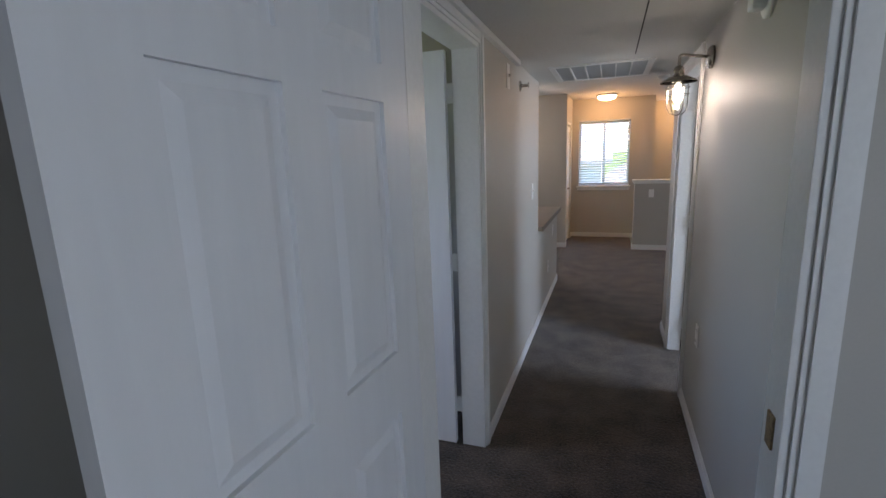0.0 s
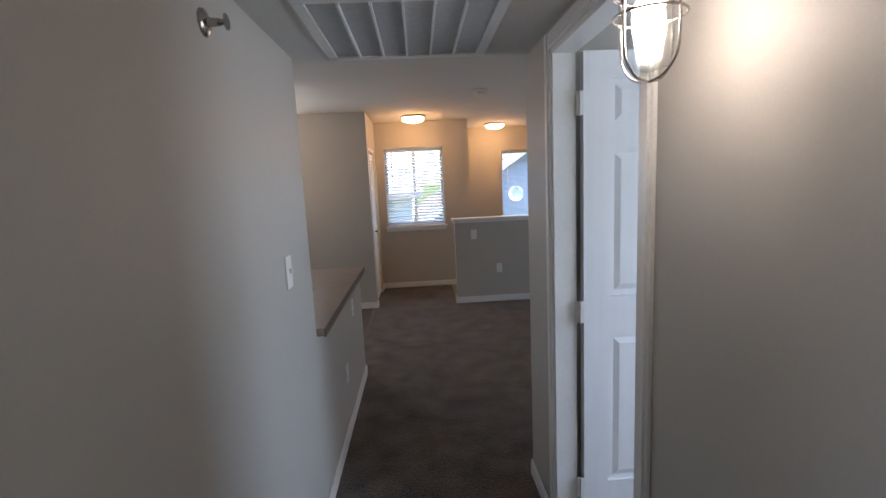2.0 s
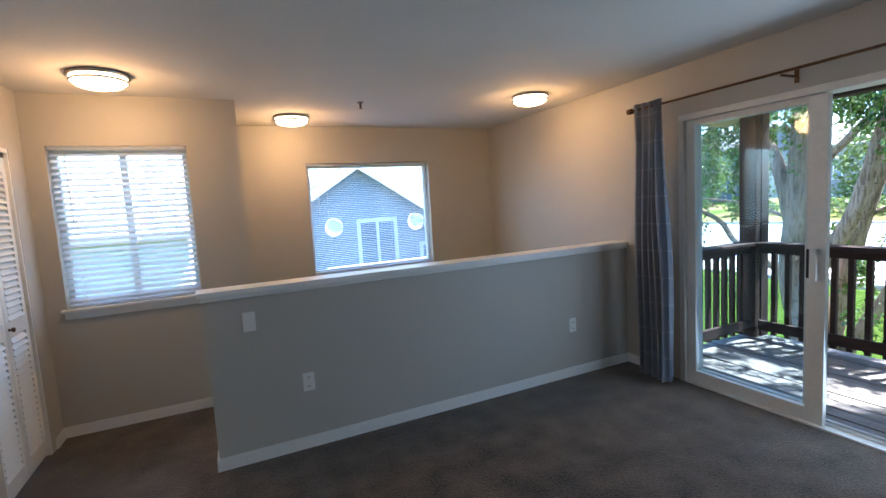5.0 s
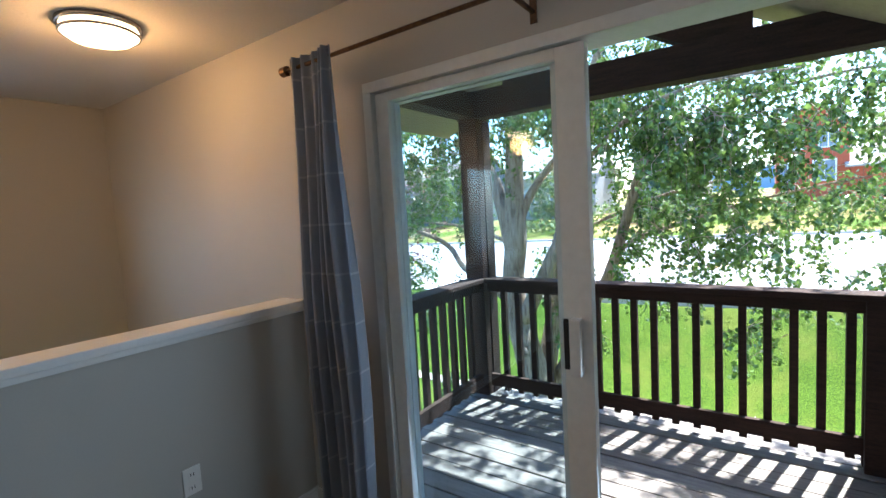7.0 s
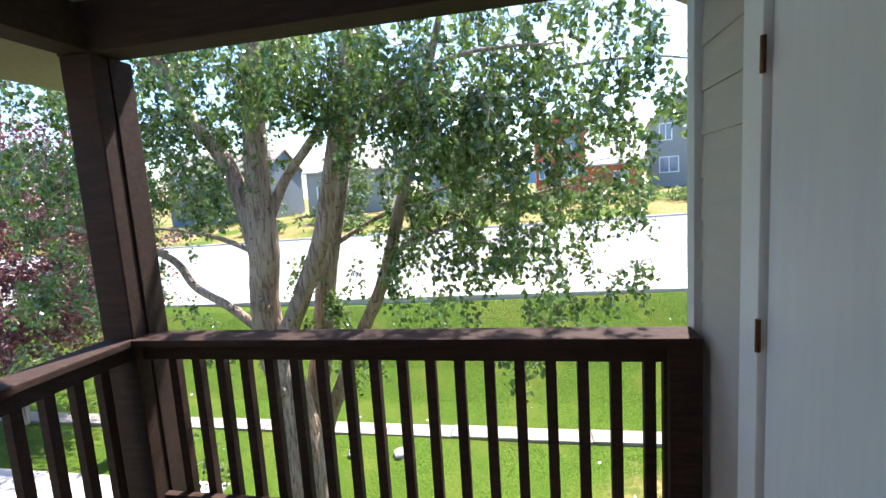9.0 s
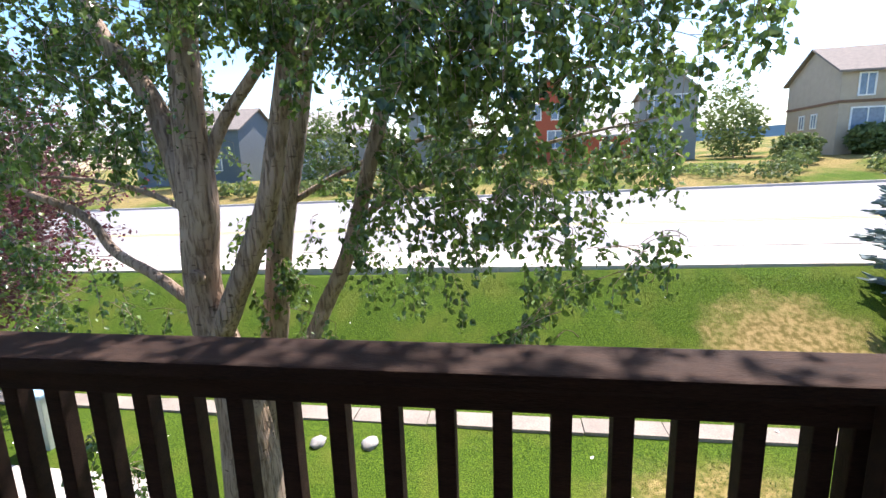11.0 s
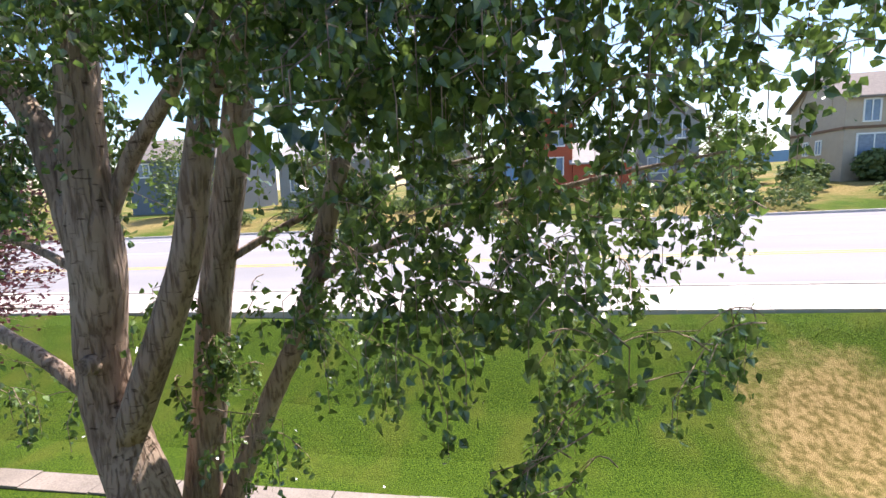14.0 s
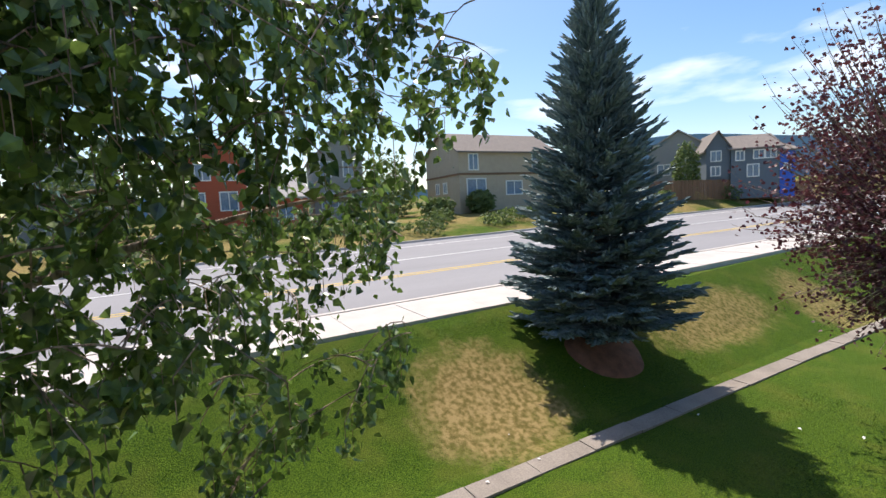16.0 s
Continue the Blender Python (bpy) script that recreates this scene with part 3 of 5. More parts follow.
def sloped(x0, x1, sgn, reach, under, over):
    """A board or sheet under one roof slope, from the ridge out to reach."""
    bm = bmesh.new()
    lo = [bm.verts.new((x, YR + sgn * d, ZR - PITCH * d + z)) for x in (x0, x1) for d, z in ((0, under), (reach, under), (reach, over), (0, over))]
    a, b = lo[:4], lo[4:]
    bm.faces.new(a)
    bm.faces.new(b[::-1])
    for q in range(4):
        bm.faces.new((a[q], b[q], b[(q + 1) % 4], a[(q + 1) % 4]))
    bmesh.ops.recalc_face_normals(bm, faces=bm.faces)
    return bm


for sgn in (1, -1):
    part("rafter", sloped(5.735, 5.87, sgn, 0.84, -0.385, -0.002), M_BROWNWOOD, roofpart)
    part("soffit", sloped(XS + 0.14, 6.15, sgn, 1.67, 0.0, 0.1), M_SOFFIT, roofpart)
# storage closet beside the deck: lap siding, corner board, door
wall("wall_storage", "x", 4.92, 5.0, XS + 0.14, 5.82, -2.85, 2.9, label="tan storage closet wall under lap siding", material=M_SIDING)
wall("wall_storage_front", "y", 5.80, 5.88, 3.9, 4.92, -2.85, 2.9, label="tan outer wall of the storage closet", material=M_SIDING)
sid = thing("lap_siding", (5.6, 5.0, ZB), "tan horizontal lap siding boards", "siding", kind="structure")
for i in range(17):
    z = ZB + i * 0.165
    bm = bmesh.new()
    v = [bm.verts.new(q) for q in ((5.43, 5.0, z), (5.82, 5.0, z), (5.82, 5.016, z), (5.43, 5.016, z), (5.43, 5.0, z + 0.175), (5.82, 5.0, z + 0.175), (5.82, 5.006, z + 0.175), (5.43, 5.006, z + 0.175))]
    for f in ((0, 1, 2, 3), (7, 6, 5, 4), (0, 4, 5, 1), (1, 5, 6, 2), (2, 6, 7, 3), (3, 7, 4, 0)):
        bm.faces.new([v[k] for k in f])
    bmesh.ops.recalc_face_normals(bm, faces=bm.faces)
    part("board", bm, M_SIDING, sid)
solid("corner_board", boxes((5.82, 4.90, ZB, 5.905, 5.04, 2.34), bevel=0.003), M_CORNER, "pale grey vertical corner board", "trim", "structure")
sd = thing("door_storage", (4.9, 5.0, ZB), "white painted storage door with rusty hinges", "door", kind="structure")
part("frame", boxes((5.31, 5.0, ZB, 5.43, 5.03, 2.12), (4.45, 5.0, ZB, 4.54, 5.03, 2.12), (4.54, 5.0, 2.03, 5.31, 5.03, 2.12), bevel=0.003), M_TRIM, sd)
part("slab", boxes((4.55, 5.0, ZB + 0.02, 5.295, 5.011, 2.02), bevel=0.003), M_DOOR, sd)
for z in (0.25, 1.04, 1.84):
    part("hinge", lathe(bmesh.new(), (5.302, 5.032, z - 0.05), ((0.008, 0), (0.008, 0.1)), 10), M_BRONZE, sd)


# ---- trees ----
def leaf_cloud(spots, size, droop=0.6):
    """Leaves as small folded pointed blades: spots of (point, scale)."""
    V, F = [], []
    rnd = np.random.RandomState(5)
    for pnt, sc in spots:
        s = size * sc * rnd.uniform(0.7, 1.25)
        d = rnd.normal(size=3)
        d[2] = -abs(d[2]) * (0.4 + droop) - droop * 0.7
        d /= np.linalg.norm(d)
        w = np.cross(d, rnd.normal(size=3))
        w /= np.linalg.norm(w) + 1e-9
        u = np.cross(d, w)
        b = len(V)
        p0 = np.array(pnt)
        V += [p0, p0 + d * s * 0.30 + w * s * 0.42 + u * s * 0.1, p0 + d * s * 0.65 + w * s * 0.25 + u * s * 0.07, p0 + d * s, p0 + d * s * 0.65 - w * s * 0.25 + u * s * 0.07, p0 + d * s * 0.30 - w * s * 0.42 + u * s * 0.1]
        F += [(b, b + 1, b + 2, b + 3), (b, b + 3, b + 4, b + 5)]
    me_ = bpy.data.meshes.new("leaves")
    me_.from_pydata([tuple(q) for q in V], [], F)
    return me_


def mesh_part(name, me_, material, parent, label=""):
    me_.materials.append(material)
    ob = new(name, me_)
    me_.transform(Matrix.Translation(-ORIGIN[parent.name]))
    ob.parent = parent
    ORIGIN[ob.name] = ORIGIN[parent.name]
    return tagged(ob, label)


def limb(name, points, radii, parent, seg=12, knots=0.04):
    line = smooth_line([(*p, r) for p, r in zip(points, radii)], 7)
    bm = bmesh.new()
    tube(bm, [q[:3] for q in line], [q[3] for q in line], seg)
    for v in bm.verts:
        k = noise.noise(v.co * 5.0) * knots + noise.noise(v.co * 14.0) * knots * 0.4
        v.co.x += k
        v.co.y += k * 0.7
    return part(name, bm, M_BARK, parent, "", True)


def poplar():
    t = thing("poplar_tree", (8.85, 8.71, -2.75), "large multi-stemmed poplar with drooping green leaves", "tree")
    stems = (
        ("trunk", ((8.86, 8.62, -2.95), (8.86, 8.62, -1.83), (8.87, 8.68, -1.00), (8.89, 8.89, -0.23), (8.88, 8.93, 0.33), (8.87, 8.85, 1.00), (8.86, 8.84, 1.71), (8.88, 8.82, 2.36), (8.95, 8.79, 3.58), (9.08, 8.90, 4.99)), (0.332, 0.296, 0.233, 0.197, 0.173, 0.177, 0.148, 0.134, 0.092, 0.036)),
        ("limb", ((8.88, 8.95, 0.89), (8.92, 9.13, 1.67), (8.92, 9.30, 2.10), (8.93, 9.63, 2.54), (8.87, 10.00, 3.27), (8.75, 10.60, 4.38)), (0.106, 0.109, 0.095, 0.081, 0.064, 0.028)),
        ("limb", ((8.90, 8.81, 1.25), (8.96, 8.56, 1.76), (8.93, 8.19, 2.16), (8.92, 7.93, 2.46), (9.04, 7.51, 3.20)), (0.070, 0.060, 0.053, 0.045, 0.021)),
        ("limb", ((8.85, 8.77, -0.30), (8.79, 8.35, 0.47), (8.77, 8.08, 1.03), (8.75, 7.93, 1.54), (8.74, 7.78, 2.13), (8.76, 7.59, 3.06), (8.80, 7.27, 4.33)), (0.120, 0.113, 0.102, 0.095, 0.085, 0.064, 0.028)),
        ("limb", ((9.29, 8.70, -2.95), (9.29, 8.70, -1.82), (9.34, 8.58, -0.99), (9.33, 8.43, -0.24), (9.31, 8.26, 0.70), (9.29, 8.00, 1.70), (9.27, 7.84, 2.37), (9.39, 7.64, 3.62), (9.51, 7.46, 4.90)), (0.205, 0.183, 0.155, 0.141, 0.127, 0.116, 0.106, 0.070, 0.028)),
        ("limb", ((9.35, 8.59, -2.95), (9.35, 8.59, -1.82), (9.39, 8.21, -0.85), (9.37, 7.84, -0.11), (9.35, 7.53, 0.51), (9.32, 7.20, 1.54), (9.30, 6.96, 2.26), (9.27, 6.65, 3.37), (9.31, 6.26, 4.36)), (0.127, 0.113, 0.099, 0.088, 0.085, 0.074, 0.064, 0.042, 0.014)),
        ("branch", ((8.87, 9.01, -0.03), (8.88, 9.43, 0.28), (8.89, 9.87, 0.53), (8.90, 10.15, 0.88), (8.85, 10.69, 1.14), (8.84, 12.03, 1.49), (8.75, 13.28, 1.83)), (0.060, 0.056, 0.049, 0.045, 0.039, 0.025, 0.008)),
        ("branch", ((9.34, 7.43, 0.77), (9.18, 7.05, 0.99), (9.08, 6.64, 1.13), (8.99, 6.05, 1.33), (8.89, 5.42, 1.49), (8.78, 4.72, 1.62)), (0.042, 0.036, 0.030, 0.023, 0.015, 0.007)),
        ("branch", ((9.31, 7.04, 2.01), (9.05, 6.28, 2.46), (8.94, 5.45, 2.69), (8.84, 4.61, 2.72), (8.73, 3.90, 2.59)), (0.042, 0.032, 0.023, 0.015, 0.005)),
        ("branch", ((8.75, 7.84, 1.92), (8.17, 7.03, 2.43), (7.85, 6.21, 2.66), (7.67, 5.37, 2.61)), (0.039, 0.028, 0.020, 0.007)),
        ("branch", ((9.30, 8.21, 0.92), (9.48, 7.51, 1.30), (9.65, 6.66, 1.60), (9.74, 5.67, 1.78)), (0.036, 0.028, 0.020, 0.007)),
        ("branch", ((8.86, 9.01, 0.97), (9.01, 9.64, 1.16), (9.20, 10.49, 1.28), (9.39, 11.46, 1.32)), (0.036, 0.028, 0.020, 0.007)),
    )
    for nm, pts, radii in stems:
        limb(nm, pts, radii, t, 14 if nm == "trunk" else 10, 0.02 if nm == "branch" else 0.035)
    for kx, ky, kz, kr in ((8.65, 8.85, 0.32, 0.053), (8.63, 8.73, -0.75, 0.083)):
        part("knot", lathe(bmesh.new(), (kx + 0.07, ky, kz), ((kr * 1.5, 0.0), (kr * 1.25, -0.06), (kr, -0.085), (kr * 0.72, -0.07), (kr * 0.55, -0.085), (kr * 0.2, -0.08)), 16, "x"), M_BARK, t, "", True)
    rnd = np.random.RandomState(11)
    regions = (  # centre, half size, sprays
        ((8.90, 8.47, 4.00), (1.97, 4.55, 1.21), 800),
        # unseen high sprays, added to cast shade on the lawn and trunk
        ((11.05, 10.83, 5.01), (1.67, 2.43, 0.99), 300),
        # unseen sprays between sun and balcony, added to dapple the railing cap
        ((7.70, 5.83, 4.98), (0.91, 1.36, 0.61), 100),
        ((9.03, 10.84, 2.04), (1.14, 2.20, 0.68), 250),
        ((8.91, 10.11, 2.82), (0.91, 1.52, 0.45), 90),
        ((8.35, 6.34, 2.84), (0.91, 1.82, 0.61), 140),
        ((8.47, 7.16, 2.59), (0.76, 0.83, 0.53), 45),
        ((8.36, 8.17, 3.02), (0.91, 1.21, 0.38), 70),
        ((8.19, 5.95, 2.25), (0.45, 0.76, 0.53), 75),
        ((8.29, 6.15, 1.33), (0.45, 0.68, 0.45), 44),
        ((8.58, 4.58, 2.59), (0.68, 0.68, 0.53), 34),
        ((9.10, 5.98, 2.03), (0.91, 1.89, 0.53), 72),
        ((9.03, 5.89, 1.27), (0.83, 1.59, 0.38), 46),
        ((8.81, 5.80, 0.67), (0.68, 1.21, 0.38), 34),
        ((8.73, 5.45, 0.10), (0.40, 0.55, 0.30), 14),
        ((9.06, 11.26, 0.74), (0.99, 1.74, 0.57), 62),
        ((9.06, 11.08, -0.17), (0.91, 1.52, 0.34), 34),
        ((9.28, 4.75, 1.61), (0.45, 0.61, 0.53), 22),
        ((9.14, 7.98, 0.38), (0.45, 0.68, 1.14), 18),
        ((8.32, 9.50, -1.15), (0.30, 0.45, 0.27), 10),
        ((7.92, 6.65, 2.38), (0.30, 0.38, 0.45), 32),
        ((7.98, 6.27, 2.24), (0.30, 0.38, 0.38), 32),
        ((9.45, 7.45, 1.00), (0.45, 0.55, 0.75), 34),
        ((9.30, 8.00, 0.25), (0.35, 0.40, 0.55), 14),
        ((9.60, 7.10, 1.75), (0.40, 0.45, 0.40), 18),
    )
    spots, twigs = [], bmesh.new()
    for c, hsize, count in regions:
        left = count
        while left > 0:
            while True:
                q = rnd.uniform(-1, 1, 3)
                if (q ** 2).sum() < 1.05:
                    break
            a = np.array(c) + q * np.array(hsize)
            # an arching branchlet with three or four hanging sprays
            ang = rnd.uniform(0, 6.28)
            way = np.array((math.cos(ang), math.sin(ang), 0.15))
            reach = rnd.uniform(0.3, 0.7) * min(1.0, hsize[1] * 1.3)
            bow = [a - way * reach * 0.5, a + np.array((0, 0, 0.05)) + rnd.normal(size=3) * 0.05, a + way * reach * 0.5 + np.array((0, 0, -0.19))]
            arc = [bow[0] * (1 - g) ** 2 + 2 * bow[1] * g * (1 - g) + bow[2] * g * g for g in (0, 0.2, 0.4, 0.6, 0.8, 1)]
            tube(twigs, arc, (0.005, 0.005, 0.004, 0.003, 0.0025, 0.002), 4)
            for _ in range(min(left, rnd.randint(2, 5))):
                left -= 1
                g = rnd.uniform(0, 1)
                s0 = bow[0] * (1 - g) ** 2 + 2 * bow[1] * g * (1 - g) + bow[2] * g * g
                out = rnd.normal(size=3) * (0.4, 0.4, 0.15) + way * 0.3
                ln = rnd.uniform(0.19, 0.57)
                e = s0 + out * 0.34 + np.array((0, 0, -ln))
                mid = (s0 + e) / 2 + out * 0.17
                tube(twigs, (s0, mid, e), (0.004, 0.003, 0.0015), 4)
                for k in range(rnd.randint(20, 34)):
                    f = rnd.uniform(0, 1) ** 0.8
                    spots.append(((s0 * (1 - f) ** 2 + 2 * mid * f * (1 - f) + e * f * f) + rnd.normal(size=3) * 0.038, rnd.uniform(0.75, 1.15)))
    part("twigwork", twigs, M_BARK, t)["kind"] = "stuff"
    leaves = mesh_part("crown", leaf_cloud(spots, 0.066), M_LEAF, t, "glossy pointed green leaves")
    leaves["kind"] = "stuff"


poplar()


def plum(loc, radius, zc, hz, seed, count, label):
    t = thing("plum_tree", loc, label, "tree")
    rnd = np.random.RandomState(seed)
    x, y, z = loc
    limb("trunk", ((x, y, z - 0.1), (x + 0.05, y, z + 0.9), (x, y + 0.05, z + 1.8), (x - 0.05, y, zc), (x, y, zc + hz)), (0.16, 0.13, 0.11, 0.08, 0.02), t, 10, 0.02)
    spots, twigs = [], bmesh.new()
    for _ in range(count):
        q = rnd.normal(size=3)
        q *= rnd.uniform(0.35, 1.0) ** 0.5 / np.linalg.norm(q)
        c = np.array((x, y, zc)) + q * np.array((radius, radius, hz)) * rnd.uniform(0.85, 1.15)
        inner_ = np.array((x, y, zc - 0.4)) + (c - np.array((x, y, zc))) * 0.62
        tip = c + (c - inner_) * 0.25 + np.array((0, 0, rnd.uniform(-0.1, 0.25)))
        tube(twigs, (inner_, c, tip), (0.011, 0.006, 0.002), 4)
        for k in range(rnd.randint(20, 34)):
            f = rnd.uniform(0, 1)
            spots.append((inner_ * (1 - f) + tip * f + rnd.normal(size=3) * 0.10, 1.0))
    part("twigwork", twigs, M_BARK, t)["kind"] = "stuff"
    mesh_part("crown", leaf_cloud(spots, 0.078, 0.1), M_PLUM, t, "dark red-purple leaves")["kind"] = "stuff"


plum((8.35, -4.9, -2.75), 2.6, 1.5, 2.9, 3, 900, "purple-leaved plum tree with an open crown")
plum((11.2, 16.4, -2.75), 3.3, 1.1, 3.1, 4, 1500, "purple-leaved plum tree on the lawn")


def spruce(x, y, z, h, r):
    t = thing("blue_spruce", (x, y, z), "tall conical blue spruce on the grassy bank", "tree")
    limb("trunk", ((x, y, z - 0.2), (x, y, z + h * 0.5), (x, y, z + h * 0.98)), (0.16, 0.09, 0.012), t, 10, 0.01)
    rnd = np.random.RandomState(8)
    V, F = [], []

    def spike(a, b, w):
        d = b - a
        s = np.cross(d, rnd.normal(size=3))
        s = s / (np.linalg.norm(s) + 1e-9) * w
        u = np.cross(d, s)
        u = u / (np.linalg.norm(u) + 1e-9) * w
        k = len(V)
        V.extend((a + s, a - 0.5 * s + 0.86 * u, a - 0.5 * s - 0.86 * u, a + d * 0.6 + s * 0.8, a + d * 0.6 - 0.4 * s + 0.7 * u, a + d * 0.6 - 0.4 * s - 0.7 * u, b))
        F.extend(((k, k + 1, k + 4, k + 3), (k + 1, k + 2, k + 5, k + 4), (k + 2, k, k + 3, k + 5), (k + 3, k + 4, k + 6), (k + 4, k + 5, k + 6), (k + 5, k + 3, k + 6)))
    zz = 0.75
    while zz < h * 0.985:
        f = zz / h
        n_ = int(lerp(21, 6, f))
        base = r * (1 - f) ** 0.86 * min(1.0, 0.5 + zz * 0.32)
        for i in range(n_):
            a = 2 * math.pi * (i + rnd.uniform(-0.4, 0.4)) / n_
            ln = base * rnd.uniform(0.62, 1.16) + 0.06
            rise = lerp(-0.12, 0.75, f ** 1.4) + rnd.uniform(-0.1, 0.1)
            d = np.array((math.cos(a), math.sin(a), rise))
            side_ = np.array((-math.sin(a), math.cos(a), 0))
            o = np.array((x, y, z + zz + rnd.uniform(-0.08, 0.08)))
            steps = max(3, int(ln / 0.12))
            for s in range(steps):
                g = (s + 1) / steps
                if g < 0.28:
                    continue
                c = o + d * ln * g + np.array((0, 0, -0.16 * ln * math.sin(g * 2.2) + 0.10 * ln * g * g))
                wid = 0.34 * ln * (1.05 - g) + 0.05
                for sg in (-1, 1):
                    for q in (0.5, 1.0):
                        e = c + side_ * sg * wid * q + d * 0.16 + np.array((0, 0, rnd.uniform(-0.02, 0.06)))
                        spike(c + side_ * sg * wid * (q - 0.5), e, 0.042)
                        if rnd.uniform() < 0.6:
                            spike(e - d * 0.05, e + d * rnd.uniform(0.05, 0.14) + side_ * sg * rnd.uniform(-0.03, 0.1) + np.array((0, 0, rnd.uniform(-0.03, 0.09))), 0.03)
                spike(c - d * 0.10, c + d * 0.13 + np.array((0, 0, 0.03)), 0.045)
        zz += lerp(0.20, 0.13, f)
    me_ = bpy.data.meshes.new("needles")
    me_.from_pydata([tuple(q) for q in V], [], F)
    mesh_part("crown", me_, M_SPRUCE, t, "blue-green needled branches in tiers")["kind"] = "stuff"


spruce(13.72, -2.8, height(13.72, -2.8), 8.15, 2.3)
bm = bmesh.new()
lathe(bm, (13.72, -2.8, height(13.72, -2.8) - 0.1), ((1.1, -0.2), (1.0, 0.1), (0.6, 0.17), (0.1, 0.2)), 28)
for v in bm.verts:
    v.co.z += (v.co.x - 13.75) * 0.42 + 0.06 * noise.noise(v.co * 3)
solid("mulch_bed", bm, surface("mulch", (0.30, 0.135, 0.085), (0.14, 0.065, 0.045), rough=0.95, scale=5, fine=60, bump=1.0, dist=0.03), "reddish bark mulch bed under the spruce", "mulch", "structure", smooth=True)

# ---- houses ----
M_ROOF = surface("shingles", (0.26, 0.22, 0.19), (0.16, 0.135, 0.12), rough=0.9, scale=3, fine=25, bump=0.4, stretch=(1, 1, 5))
M_ROOF_PALE = surface("pale_shingles", (0.42, 0.39, 0.37), (0.32, 0.30, 0.28), rough=0.9, scale=3, fine=25, bump=0.3)
M_RED = surface("red_siding", (0.46, 0.095, 0.04), (0.36, 0.07, 0.03), rough=0.7, scale=2, fine=20, stretch=(1, 1, 6))
M_TAN = surface("tan_stucco", (0.47, 0.385, 0.285), (0.41, 0.33, 0.245), rough=0.8, scale=2, fine=20)
M_GREY = surface("grey_siding", (0.30, 0.30, 0.29), (0.25, 0.25, 0.245), rough=0.75, scale=2, fine=20, stretch=(1, 1, 8))
M_SLATE = surface("slate_siding", (0.14, 0.17, 0.20), (0.11, 0.135, 0.16), rough=0.75, scale=2, fine=20, stretch=(1, 1, 8))
M_BLUE = surface("blue_siding", (0.04, 0.13, 0.55), (0.03, 0.10, 0.45), rough=0.7, scale=2, fine=20)
M_PALE = surface("pale_siding", (0.78, 0.78, 0.76), (0.70, 0.70, 0.69), rough=0.75, scale=2, fine=20, stretch=(1, 1, 8))
M_NIGHT = surface("window_dark", (0.18, 0.26, 0.36), (0.10, 0.15, 0.22), rough=0.08, scale=0.6, fine=5, bump=0.0)
M_FENCE = surface("fence_wood", (0.27, 0.15, 0.085), (0.16, 0.085, 0.05), rough=0.85, scale=3, fine=20, stretch=(4, 4, 0.6), vary=0.2)


def frame_box(bm, o, d, u0, u1, z0, z1, a, b):
    """A box on a wall: o origin, d the way along the wall, from a to b out of it."""
    nrm = Vector((d.y, -d.x, 0))
    c = [o + d * u + nrm * w + Vector((0, 0, zz)) for zz in (z0, z1) for u, w in ((u0, a), (u1, a), (u1, b), (u0, b))]
    v = [bm.verts.new(q) for q in c]
    for f in ((0, 1, 2, 3), (7, 6, 5, 4), (0, 4, 5, 1), (1, 5, 6, 2), (2, 6, 7, 3), (3, 7, 4, 0)):
        bm.faces.new([v[k] for k in f])


